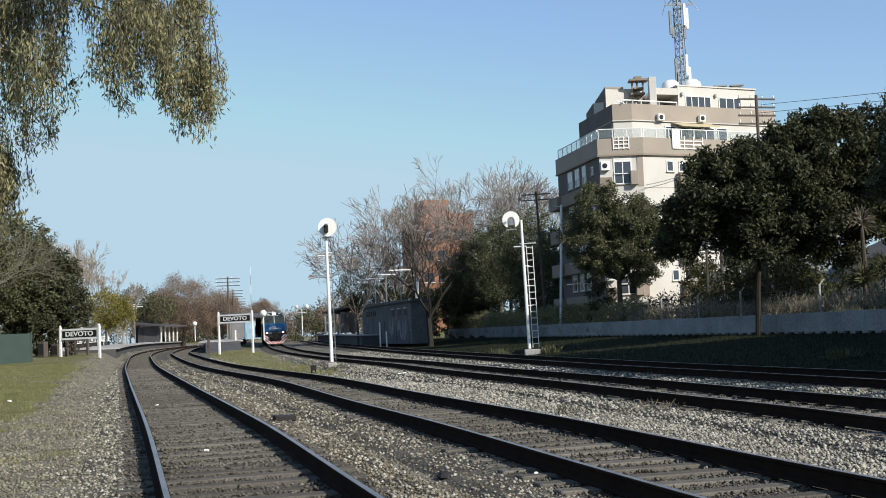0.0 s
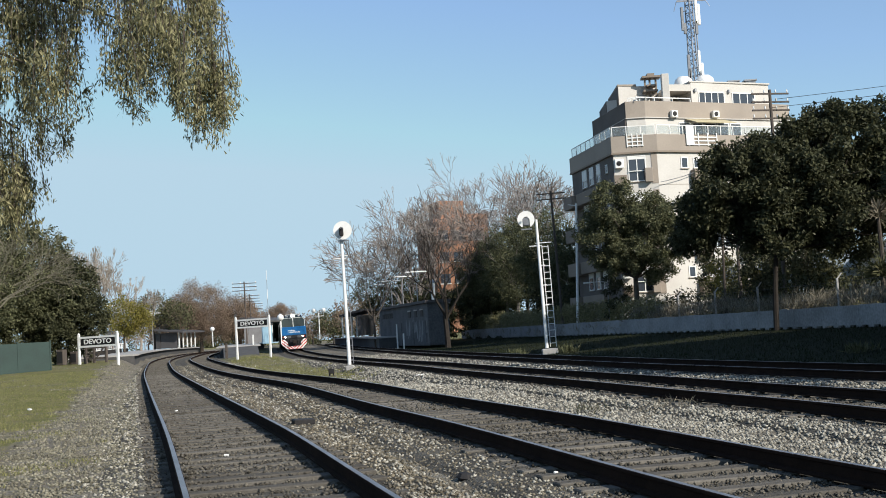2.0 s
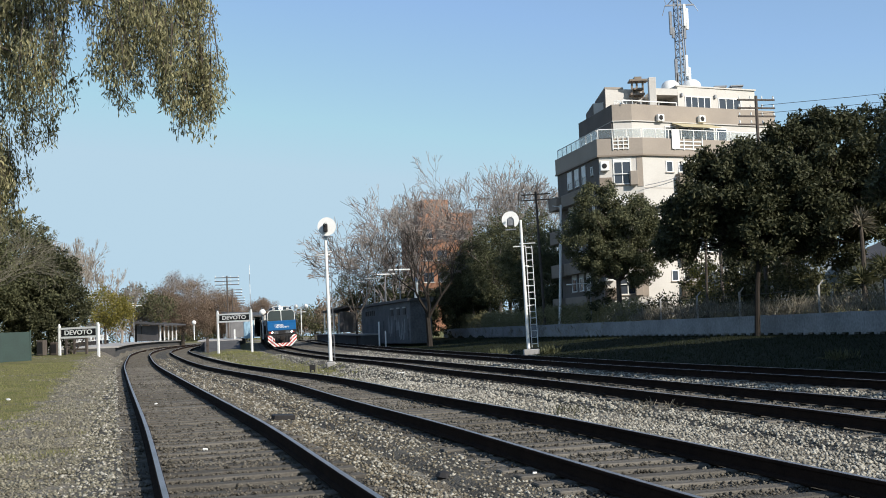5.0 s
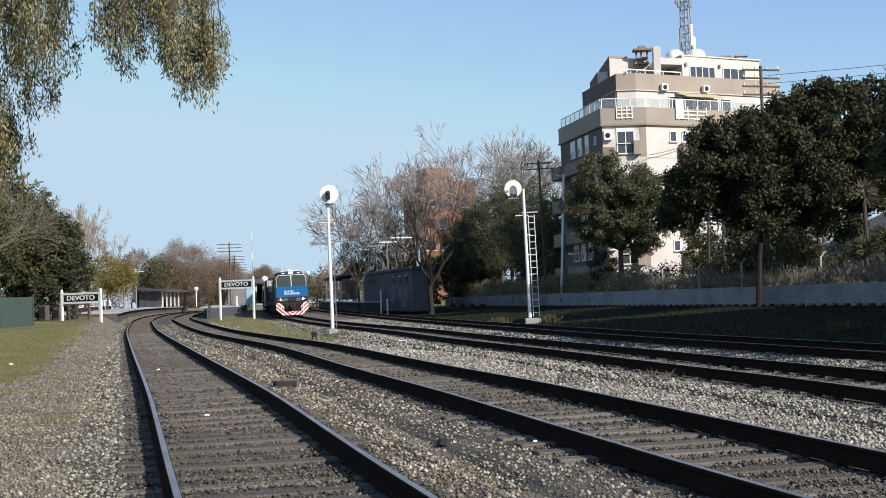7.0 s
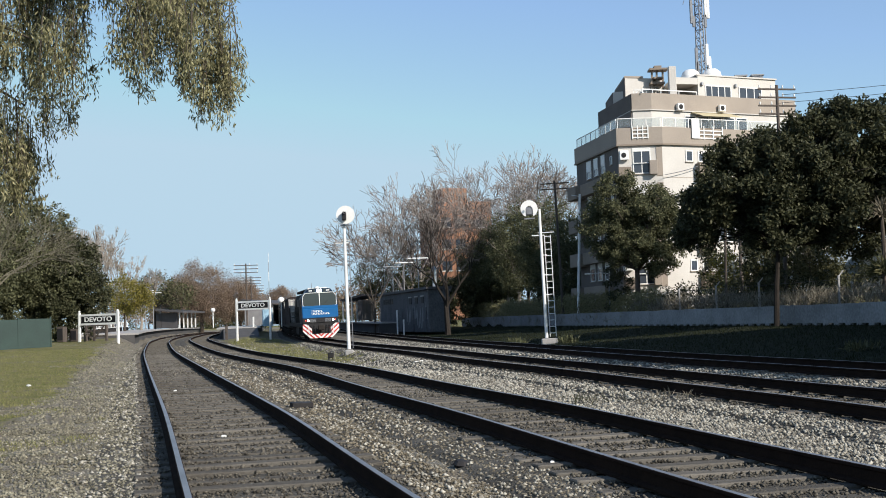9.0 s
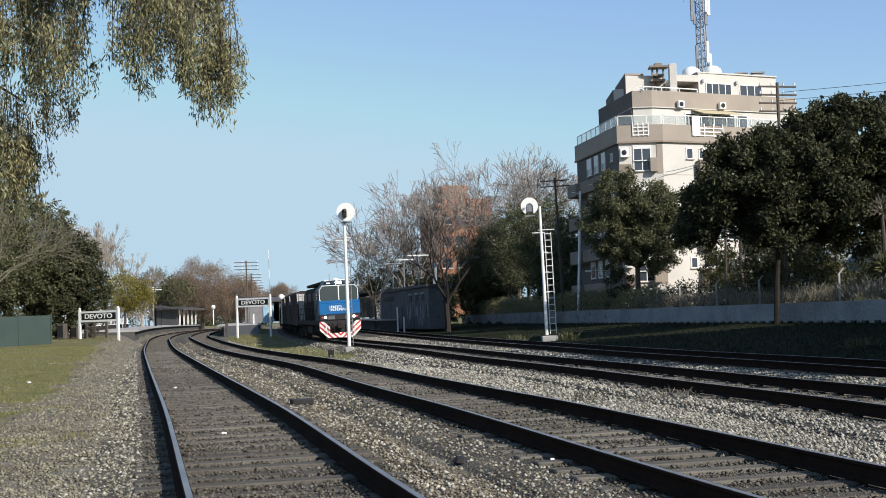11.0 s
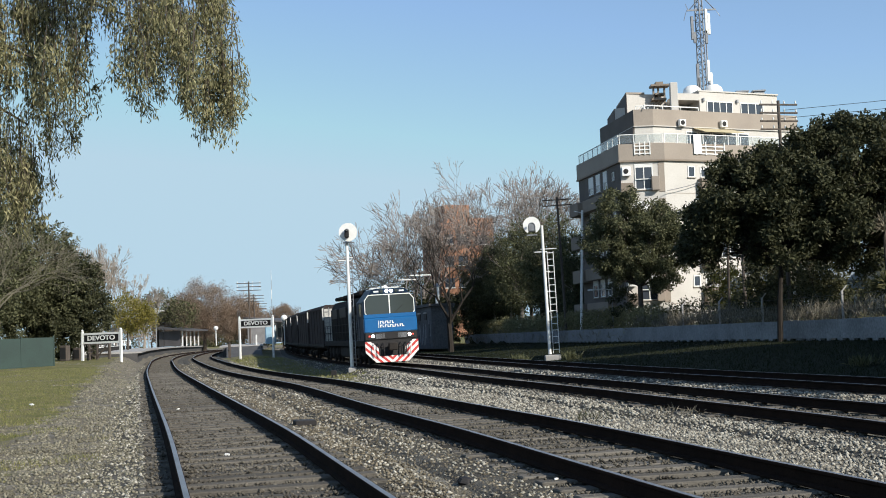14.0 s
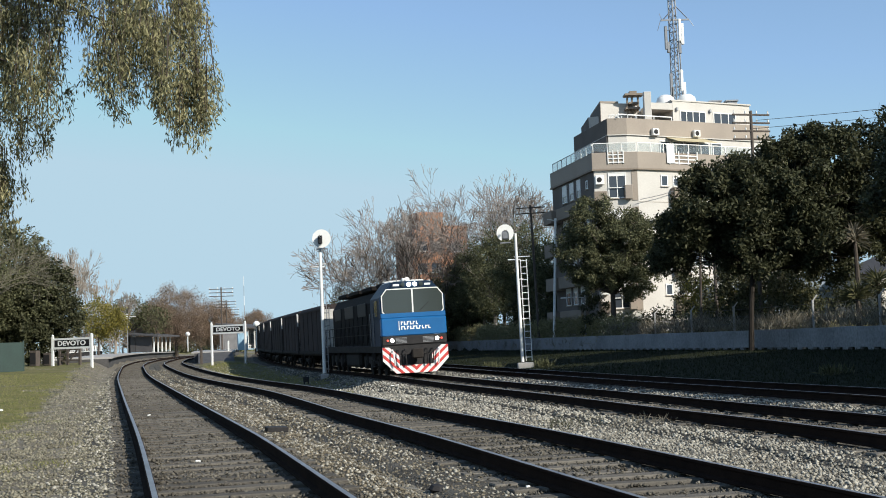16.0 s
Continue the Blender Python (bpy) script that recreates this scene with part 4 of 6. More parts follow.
def signal(x, y, z, h, disc_r, disc_x, label, m_yaw=0, side=1, notch=False, lean=0.0):
    sg = thing("railway_signal", label, "railway signal", pose(x, y, z, 0, lean, m_yaw), "signals beside the tracks")
    base = part("base_block", Shape().box(-0.3 if notch else -0.2, 0.6 if notch else 0.24, -0.24, 0.24, -0.3, 0.16, bevel=0.04), CONCRETE, sg, "weathered concrete base")
    part("mast", Shape().tube([(0, 0, 0.2), (0, 0, h)], [0.095, 0.075], 12), WHITE, sg, "white tubular mast")
    part("ladder", ladder(Shape(), 0.2 * side, 0.2 * side + 0.34 * side, 0.0, 0.25, h * 0.8), WHITE if side == 1 else GREYSTEEL, sg, "narrow rung ladder")
    hd = part("target", disc_shape(disc_r, notch), WHITE, sg, "white round signal target", pose(disc_x, -0.28, h + 0.02))
    part("lamp_case", Shape().box(-0.17, 0.05, -0.26, -0.03, -0.3, 0.14, bevel=0.04) if not notch else Shape().box(-0.2, 0.2, 0.02, 0.3, -0.35, 0.12, bevel=0.05), GREYSTEEL if notch else BLACK, hd, "lamp case")
    part("visor", Shape().tube([(0, -0.3, 0.12), (0, -0.6, 0.08)], [0.06, 0.07], 10, caps=False), GREYSTEEL, hd)
    part("bracket", Shape().tube([(0, 0, h - 0.05), (disc_x, -0.2, h - 0.1)], 0.045, 6), GREYSTEEL, sg)
    part("stay_bar", Shape().box(disc_x - 0.3, disc_x + 0.3, -0.2, -0.12, h - 0.55, h - 0.48), GREYSTEEL, sg)
    part("platform_bar", Shape().tube([(-0.15, 0, h * 0.82), (0.75 * side, 0, h * 0.82)], 0.025, 5).tube([(-0.5, 0, h * 0.8), (0.2, 0, h * 0.8)], 0.03, 5), WHITE, sg)
    for zz in (0.35, 0.5, 0.65):
        part("clamp", Shape().tube([(0, 0, h * zz), (0.3 * side, 0, h * zz)], 0.03, 5), WHITE, sg)
    return sg


signal(-5.85, 65, gz(-5.85, 65) + 0.12, 6.76 - gz(-5.9, 65), 0.48, 0.12, "tall white signal mast with round white target and ladder", side=0.4, lean=-0.6)
signal(4.75, 70, gz(4.75, 70) + 0.15, 7.15 - gz(4.75, 70), 0.48, -0.58, "white signal mast with an offset notched disc and ladder", notch=True, lean=-1.15)
cab = thing("trackside_box", "small grey trackside box on two feet", "equipment box", pose(-6.6, 63, gz(-6.6, 63)))
part("case", Shape().box(-0.14, 0.14, -0.12, 0.12, 0.12, 0.38, bevel=0.02), BLACK, cab)
for x in (-0.1, 0.1):
    part("foot", Shape().box(x - 0.03, x + 0.03, -0.03, 0.03, -0.2, 0.12), BLACK, cab)

SIGNBLACK = mat("sign_board", (0.014, 0.014, 0.015), (0.022, 0.022, 0.022), 0.7, 2, 30, 0.05, spec=0.1)


def station_sign(ax, ay, bx, by, z, h, label):
    d = Vector((bx - ax, by - ay))
    w = d.length
    sg = thing("station_sign", label, "station sign", pose(ax, ay, z, 0, 0, math.degrees(math.atan2(d.y, d.x))), "station name signs")
    for x in (0, w):
        p = part("sign_post", Shape().box(x - 0.08, x + 0.08, -0.08, 0.08, -0.4, h, bevel=0.015), WHITE, sg, "white post")
        part("post_cap", Shape().lathe([(0.02, h), (0.09, h + 0.03), (0.07, h + 0.1), (0.01, h + 0.14)], 8, pose(x, 0, 0)), WHITE, p)
    z0, z1 = h - 0.82, h - 0.24
    bd = part("sign_board", Shape().box(0.08, w - 0.08, -0.04, 0.04, z0, z1), SIGNBLACK, sg, "black board with white rim")
    for a, b, c, e in ((0.08, w - 0.08, z1 - 0.04, z1 + 0.1), (0.08, w - 0.08, z0 - 0.1, z0 + 0.04), (0.06, 0.18, z0, z1), (w - 0.18, w - 0.06, z0, z1)):
        part("rim", Shape().box(a, b, -0.06, 0.06, c, e), WHITE, bd)
    me = text_mesh("DEVOTO", 0.46, WHITE, 0.012, 0.010)
    xs = [v.co.x for v in me.vertices]
    k = (w - 0.95) / (max(xs) - min(xs))
    for v in me.vertices:
        v.co.x = (v.co.x - (max(xs) + min(xs)) / 2) * k * 0.97
    part("lettering", me, None, bd, "white lettering", pose(w / 2, -0.05, (z0 + z1) / 2, 90, 0, 0))


station_sign(-27.5, 90, -24.3, 88.5, gz(-26, 89) - 0.05, 2.75 - gz(-26, 89), "black and white station name sign on two white posts")
station_sign(-19.7, 110, -16.55, 108.6, gz(-18, 109), 3.65 - gz(-18, 109), "tall black and white station name sign by the ramp")

# ---- station ----
PLATFORM = mat("platform_concrete", (0.075, 0.072, 0.07), (0.042, 0.041, 0.04), 0.9, 0.9, 20, 0.3)
def platform(name, line, y0, y1, a, b, top, label):
    s0, s1 = line.s_at_y(y0), line.s_at_y(y1)
    lo, hi = min(a, b), max(a, b)
    V, F = sweep(line, s0, s1, 2.0, [(lo, -0.7), (hi, -0.7), (hi, top), (lo, top)])
    pf = thing(name, label, "platform", kind="structure")
    part("platform_wall", Shape().add(V, F), PLATFORM, pf)
    V, F = sweep(line, s0, s1, 2.0, [(lo - 0.32, top), (hi + 0.32, top), (hi + 0.32, top + 0.14), (lo - 0.32, top + 0.14)])
    part("coping", Shape().add(V, F), mat("coping", (0.36, 0.35, 0.33), (0.26, 0.25, 0.24), 0.9, 1, 15, 0.2), pf, "pale concrete coping")
    return pf


platform("platform_left", TRACKS[0], 108, 235, -2.0, -7.5, 0.75, "station platform with pale coping beside the first track")
platform("platform_island", TRACKS[1], 132, 235, 2.0, 6.0, 0.75, "island platform between the tracks")
platform("platform_right", TRACKS[3], 128, 235, 2.0, 6.5, 0.8, "station platform beside the outer track")
# ramps at the platform ends
for line, ya, yb, a, b in ((TRACKS[1], 124, 132.5, 2.4, 6.0),):
    V, s0, s1 = [], line.s_at_y(ya), line.s_at_y(yb)
    for s, h in ((s0, -0.3), (s1, 0.86)):
        for side in (a, b):
            p = line.off(s, side)
            z = float(rail_z(p[1]))
            V += [(p[0], p[1], z - 0.7), (p[0], p[1], z + h)]
    tagged(new("platform_ramp", Shape().add(V, [(0, 2, 3, 1), (4, 5, 7, 6), (0, 1, 5, 4), (2, 6, 7, 3), (1, 3, 7, 5), (0, 4, 6, 2)]).mesh("ramp", PLATFORM)), "sloping concrete platform ramp", "ramp", kind="structure")


def railing(name, line, y0, y1, off, z, h, label, mats=WHITE, step=2.0):
    r = thing(name, label, "railing")
    s0, s1 = line.s_at_y(y0), line.s_at_y(y1)
    n = int((s1 - s0) / step)
    pts = [line.off(s0 + (s1 - s0) * k / n, off) for k in range(n + 1)]
    for p in pts:
        zz = float(rail_z(p[1])) + z
        part("post", Shape().box(p[0] - 0.05, p[0] + 0.05, p[1] - 0.05, p[1] + 0.05, zz, zz + h), mats, r)
    for k in (0.5, 0.98):
        part("rail", Shape().tube([(p[0], p[1], float(rail_z(p[1])) + z + h * k) for p in pts], 0.045, 5), mats, r)
    return r


railing("platform_railing", TRACKS[0], 106, 165, -7.2, 0.87, 1.1, "white railing along the back of the platform")
gate = thing("timber_gate", "dark weathered timber gate with a diagonal brace", "gate", pose(-28.5, 95, gz(-28, 95), 0, 0, -24))
for x in (0.0, 0.75, 1.9):
    part("gate_post", Shape().box(x - 0.09, x + 0.09, -0.09, 0.09, -0.2, 1.75 - 0.3 * (x == 0.75), bevel=0.015), POLEWOOD, gate)
for z in (0.35, 0.75, 1.15):
    part("gate_rail", Shape().box(0.05, 1.85, -0.05, 0.02, z - 0.06, z + 0.06), POLEWOOD, gate)
part("brace", Shape().tube([(0.8, -0.06, 0.15), (1.85, -0.06, 1.25)], 0.06, 5), POLEWOOD, gate)
for k, (x, y, h) in enumerate(((-29.9, 93.5, 1.15), (-29.1, 94.2, 0.95))):
    cb = thing("relay_cabinet", "dark grey steel relay cabinet by the station sign", "cabinet", pose(x, y, gz(x, y), 0, 0, -20), "relay cabinets")
    part("case", Shape().box(-0.3, 0.3, -0.25, 0.25, 0.0, h, bevel=0.03), POLEWOOD, cb)
    part("door", Shape().box(-0.25, 0.25, -0.27, -0.252, 0.15, h - 0.15, bevel=0.005), BLACK, cb)
railing("ramp_fence", TRACKS[0], 92, 104, -5.2, -0.2, 1.3, "dark timber fence by the platform ramp", POLEWOOD, 2.4)
railing("island_railing", TRACKS[1], 133, 165, 5.6, 0.87, 1.1, "pale railing on the island platform", WHITE)
railing("buffer_fence", TRACKS[1], 118, 123, 2.6, -0.2, 1.5, "dark timber posts at the end of the ramp", POLEWOOD, 1.6)
STATION = mat("station_wall", (0.30, 0.29, 0.28), (0.2, 0.19, 0.185), 0.9, 1, 15, 0.1)
ROOFING = mat("dark_roof", (0.075, 0.07, 0.07), (0.045, 0.043, 0.043), 0.8, 1, 15, 0.2)


def shelter(x, y, z, w, d, h, yaw, label, over=1.2, posts=5, walling=None):
    st = thing("station_shelter", label, "station building", pose(x, y, z, 0, 0, yaw))
    part("wall", Shape().box(-w / 2, w / 2, d * 0.3, d / 2, 0, h, bevel=0.02), walling or STATION, st)
    part("end_wall", Shape().box(-w / 2, -w / 2 + 0.25, -d * 0.4, d * 0.28, 0, h), walling or STATION, st)
    rf = part("roof", Shape().add([(-w / 2 - over, -d / 2 - over, h - 0.1), (w / 2 + over, -d / 2 - over, h - 0.1), (w / 2 + over, d / 2 + 0.4, h + 0.5), (-w / 2 - over, d / 2 + 0.4, h + 0.5), (-w / 2 - over, -d / 2 - over, h + 0.12), (w / 2 + over, -d / 2 - over, h + 0.12), (w / 2 + over, d / 2 + 0.4, h + 0.75), (-w / 2 - over, d / 2 + 0.4, h + 0.75)], [(3, 2, 1, 0), (4, 5, 6, 7), (0, 1, 5, 4), (1, 2, 6, 5), (2, 3, 7, 6), (3, 0, 4, 7)]), ROOFING, st, "dark sloping roof")
    for k in range(posts):
        xx = -w / 2 + w * k / (posts - 1)
        part("post", Shape().box(xx - 0.08, xx + 0.08, -d / 2 - 0.08, -d / 2 + 0.08, 0, h), WHITE, st, "white post")
    for k in range(3):
        xx = -w / 2 + w * (k + 0.6) / 3.2
        part("doorway", Shape().box(xx - 0.6, xx + 0.6, d * 0.3 - 0.05, d * 0.3 - 0.003, 0, 2.2), BLACK, st)
    part("bench", Shape().box(-1.0, 1.0, -0.2, 0.25, 0.4, 0.48).box(-0.9, -0.8, -0.15, 0.2, 0, 0.4).box(0.8, 0.9, -0.15, 0.2, 0, 0.4), WHITE, st)
    return st


shelter(-45.6, 200, 1.45, 6.0, 4.0, 2.4, 78, "low dark station shelter on the platform", walling=ROOFING)
shelter(-28.0, 186, 1.45, 14, 3.2, 3.0, 78, "island platform canopy on posts", 0.6, 6)
shelter(-12.6, 156, 1.55, 6, 2.4, 2.5, -102, "small canopy on the outer platform", 0.3, 4, walling=ROOFING)
ks = thing("kiosk", "pale blue kiosk on the island platform", "kiosk", pose(-21.8, 141, 1.25, 0, 0, 12))
part("cabin", Shape().box(-0.55, 0.55, -0.6, 0.6, 0, 2.1, bevel=0.03), mat("pale_blue_paint", (0.30, 0.47, 0.58), (0.25, 0.4, 0.5), 0.6, 2, 20, 0.05), ks)
part("roof", Shape().box(-0.7, 0.7, -0.75, 0.75, 2.1, 2.22), ROOFING, ks)


def globe_lamp(x, y, z, h, label, r=0.3, arms=1):
    lp = thing("platform_lamp", label, "lamp", pose(x, y, z), "globe lamps")
    part("post", Shape().tube([(0, 0, 0), (0, 0, h)], 0.06, 8), WHITE, lp)
    for k in range(arms):
        dx = 0 if arms == 1 else (-0.55 if k == 0 else 0.55)
        if dx:
            part("arm", Shape().tube([(0, 0, h - 0.4), (dx, 0, h - 0.35), (dx, 0, h)], 0.035, 6), WHITE, lp)
        part("globe", Shape().lathe([(r * math.sin(a), h + r - r * math.cos(a)) for a in np.linspace(0.15, 3.0, 9)], 14, pose(dx, 0, 0)), WHITE, lp, "white glass globe", smooth=True)


globe_lamp(-32.7, 165, 1.3, 2.0, "white globe lamp on the platform", 0.3)
globe_lamp(-19.2, 134, 1.1, 2.5, "white round lamp at the platform ramp", 0.36)
globe_lamp(-15.75, 140, 1.45, 2.9, "twin globe lamp on the outer platform", 0.26, 2)


def platform_bench():
    b = thing("platform_bench", "pale slatted bench with dark legs on the platform", "bench", pose(0, 0, 0), "benches on the platform")
    part("seat", Shape().box(-0.9, 0.9, -0.22, 0.22, 0.42, 0.48, bevel=0.01), WHITE, b)
    part("backrest", Shape().box(-0.9, 0.9, 0.2, 0.26, 0.55, 1.0, bevel=0.01), WHITE, b)
    for x in (-0.75, 0.75):
        part("leg", Shape().box(x - 0.05, x + 0.05, -0.2, 0.26, 0, 0.42), BLACK, b)
        part("back_stay", Shape().box(x - 0.04, x + 0.04, 0.15, 0.2, 0.48, 0.95), BLACK, b)
    return b


bench = platform_bench()
for k, y in enumerate((113, 118, 123, 129, 135, 142, 149)):
    s = TRACKS[0].s_at_y(y)
    q, d = TRACKS[0].off(s, -5.6), TRACKS[0].way(s)
    m = pose(q[0], q[1], float(rail_z(q[1])) + 0.89, 0, 0, math.degrees(math.atan2(d[1], d[0])))
    if k == 0:
        bench.matrix_world = m
    else:
        copy_thing(bench, m)
for k, y in enumerate((116, 126, 138)):
    s = TRACKS[0].s_at_y(y)
    q = TRACKS[0].off(s, -6.4)
    pil = thing("shelter_pillar", "grey masonry pillar on the platform", "pillar", pose(q[0], q[1], float(rail_z(q[1])) + 0.88, 0, 0, 15), "pillars on the platform")
    part("shaft", Shape().box(-0.4, 0.4, -0.4, 0.4, 0, 2.4, bevel=0.03), CONCRETE, pil)
    part("cap", Shape().box(-0.48, 0.48, -0.48, 0.48, 2.4, 2.52, bevel=0.02), CONCRETE, pil)
rm = thing("radio_mast", "thin distant radio mast with pale and dark bands", "radio mast", pose(-45.8, 300, 0.4))
for k in range(8):
    part("band", Shape().tube([(0, 0, 2.3 * k), (0, 0, 2.3 * k + 2.3)], 0.11 - 0.008 * k, 6), WHITE if k % 2 else GREYSTEEL, rm)


def yard_light(x, y, z, h, arm, label, yaw=0):
    yl = thing("platform_light", label, "lamp", pose(x, y, z, 0, 0, yaw), "platform lights")
    part("pole", Shape().tube([(0, 0, 0), (0, 0, h)], [0.08, 0.05], 6), GREYSTEEL, yl)
    part("arm", Shape().box(-arm, arm, -0.07, 0.07, h, h + 0.1), WHITE, yl, "pale lamp arm")


for k in range(7):
    s = TRACKS[3].s_at_y(124 + 10 * k)
    p = TRACKS[3].off(s, 5.6)
    yard_light(p[0], p[1], float(rail_z(p[1])) + 0.9, 6.3, 1.1, "tall platform light with twin pale arms", 10)
for k in range(6):
    s = TRACKS[0].s_at_y(150 + 11 * k)
    p = TRACKS[0].off(s, -6.9)
    yard_light(p[0], p[1], float(rail_z(p[1])) + 0.85, 5.6, 1.3, "tall platform light with twin pale arms", 0)

# grey utility building and its white posts
GREYB = mat("grey_render", (0.105, 0.108, 0.112), (0.05, 0.053, 0.058), 0.9, 0.7, 6, 0.15)
MURAL_DAPPLE = mat("mural_and_dapples", (0.24, 0.25, 0.25), (0.12, 0.125, 0.13), 0.9, 1, 6, 0.1)
gb = thing("utility_building", "low flat-roofed grey utility building with pale mural and painted sun dapples", "building", pose(-5.4, 124, 0.2, 0, 0, -75.5))
part("wall", Shape().box(-13.5, 10.0, 0, 2, 0, 3.9, bevel=0.03), GREYB, gb)
part("roof_slab", Shape().box(-13.7, 10.2, -0.25, 2.2, 3.9, 4.15), ROOFING, gb)
for k in range(5):
    part("vent", Shape().box(-11.5 + 1.1 * k, -10.7 + 1.1 * k, -0.05, 0, 2.9, 3.4), BLACK, gb, "dark vent opening")
for x in (-2.5, 3.0, 8.5):
    part("door", Shape().box(x - 0.6, x + 0.6, -0.06, 0, 0.1, 2.3), GREYB, gb)
# pale plates for the mural and for sun dapples falling through the trees
rngm = random.Random(12)
for k in range(16):
    x, w, z, h = 0.6 + 0.58 * k, rngm.uniform(0.35, 1.0), rngm.uniform(0.3, 1.3), rngm.uniform(0.9, 2.3)
    lean = rngm.uniform(-0.3, 0.5)
    part("paint_patch", face_plate([(x - w * 0.5, z), (x + w * 0.3, z + 0.1), (x + w * 0.5 + lean * 0.5, z + h * 0.6), (x + lean, z + h), (x - w * 0.3 + lean * 0.4, z + h * 0.45)], -0.018 - 0.003 * (k % 3), -0.004), MURAL_DAPPLE, gb, "pale streak of mural and painted sun dapples")
for x in (2.2, 5.0, 7.6):
    op = part("window", Shape().box(x - 0.5, x + 0.5, -0.05, 0, 2.7, 3.3), BLACK, gb, "dark high window")
    part("lintel", Shape().box(x - 0.6, x + 0.6, -0.09, -0.0, 3.3, 3.42), CONCRETE, op)
for x, y, h in ((-6.6, 118, 1.5), (-7.4, 122, 2.4)):
    wp = thing("marker_post", "short white marker post beside the track", "post", pose(x + 1.2, y, gz(x + 1.2, y)))
    part("post", Shape().box(-0.07, 0.07, -0.07, 0.07, -0.3, h, bevel=0.015), WHITE, wp)
ch = thing("roof_chimney", "white pipe vent beside the utility building", "vent pipe", pose(-2.6, 130, 4.3))
part("pipe", Shape().tube([(0, 0, 0), (0, 0, 2.2)], 0.22, 10), WHITE, ch)
part("cap", Shape().lathe([(0.35, 2.2), (0.3, 2.4), (0.05, 2.6)], 10), GREYSTEEL, ch)

# orange brick flats far behind
BRICKO = mat("orange_brick", (0.34, 0.175, 0.105), (0.27, 0.135, 0.082), 0.9, 0.6, 8, 0.15)
ob = thing("brick_building", "distant orange brick block of flats with stepped roof", "building", pose(0.35, 160, 1.2, 0, 0, 20))
part("tower_block", Shape().box(-3.2, 1.0, 0, 7, 0, 14.6, bevel=0.05), BRICKO, ob)
part("stair_block", Shape().box(-2.0, 1.5, 1.2, 5, 0, 17.0, bevel=0.05), BRICKO, ob)
part("side_block", Shape().box(1.5, 4.9, 1.5, 7, 0, 15.3, bevel=0.05), BRICKO, ob)
for z in (3.5, 6.3, 9.1, 11.9):
    for x in (-2.6, -0.7, 2.6):
        fy = 0 if x < 1 else 1.5
        w_ = part("window", Shape().box(x, x + 1.3, fy - 0.05, fy + 0.02, z, z + 1.2), WINGLASS, ob)
        part("sill", Shape().box(x - 0.1, x + 1.4, fy - 0.12, fy, z - 0.1, z), WHITE, w_)

# houses behind the big tree
BLUEH = mat("pale_blue_render", (0.36, 0.43, 0.50), (0.28, 0.34, 0.40), 0.9, 0.6, 10, 0.1)
hs = thing("house", "low pale blue house behind the trees", "house", pose(26.3, 88, 1.3, 0, 0, -8))
part("wall", Shape().box(-2.6, 3.4, 0, 6, 0, 2.8, bevel=0.03), BLUEH, hs)
part("roof", Shape().add([(-2.9, -0.3, 2.8), (3.7, -0.3, 2.8), (3.7, 6.3, 2.8), (-2.9, 6.3, 2.8), (0.4, -0.3, 4.1), (0.4, 6.3, 4.1)], [(0, 1, 4), (1, 2, 5, 4), (2, 3, 5), (3, 0, 4, 5), (3, 2, 1, 0)]), BLUEH, hs)
wn_ = part("window", Shape().box(1.2, 2.0, -0.06, 0.0, 1.0, 2.2), WINGLASS, hs)
part("frame", Shape().box(1.1, 1.2, -0.08, 0.0, 0.9, 2.3).box(2.0, 2.1, -0.08, 0, 0.9, 2.3), WHITE, wn_)
ch2 = thing("house", "cream gabled house at the edge of the bank", "house", pose(32.0, 82, 1.5, 0, 0, 10))
part("wall", Shape().box(-3, 4, 0, 6, 0, 3.4, bevel=0.03), CREAM, ch2)
part("roof", Shape().add([(-3.3, -0.4, 3.4), (4.3, -0.4, 3.4), (4.3, 6.4, 3.4), (-3.3, 6.4, 3.4), (0.5, -0.4, 4.9), (0.5, 6.4, 4.9)], [(0, 1, 4), (1, 2, 5, 4), (2, 3, 5), (3, 0, 4, 5), (3, 2, 1, 0)]), ROOFING, ch2)

# green fence on the left
GREENF = mat("green_fence_paint", (0.022, 0.048, 0.040), (0.016, 0.034, 0.029), 0.7, 1, 15, 0.1)
gf = thing("board_fence", "dark green sheet fence under the trees", "fence", kind="structure")
for k in range(12):
    x = -25.0 - 2.05 * k * 0.72
    y = 76 - 2.05 * k * 0.69
    z = gz(x, y)
    m = pose(x, y, z, 0, 0, 180 + 43.8)
    part("sheet", Shape().box(0.03, 2.02, -0.02, 0.02, -0.2, 1.75, m), GREENF, gf)
    part("fence_post", Shape().box(-0.04, 0.04, -0.05, 0.05, -0.3, 1.85, m), GREENF, gf)

BRANCHBARK = mat("lichened_branch", (0.19, 0.175, 0.13), (0.105, 0.094, 0.07), 0.95, 3, 20, 0.0, spec=0.1)
# ---- trees round the station and on the bank ----
for k, (x, y, h, c) in enumerate(((-33.0, 97, 12.0, 3.0), (-30.6, 98, 9.6, 2.5), (-36.0, 93, 14.5, 3.8), (-34.6, 87, 13.2, 3.2))):
    leafy_tree("evergreen_tree", "dense dark evergreen tree beside the station path", pose(x, y, gz(x, y)), h,
               [(0, 0, h * 0.62, c, c, h * 0.3), (c * 0.4, -0.5, h * 0.4, c * 0.85, c * 0.8, h * 0.22), (-c * 0.5, 0, h * 0.45, c * 0.8, c * 0.8, h * 0.25)],
               LEAF_DARK if k == 1 else LEAF_OLIVE, int(26000 * c / 2.2), 0.24, seed=20 + k, trunk_r=0.16, group="evergreens by the station")
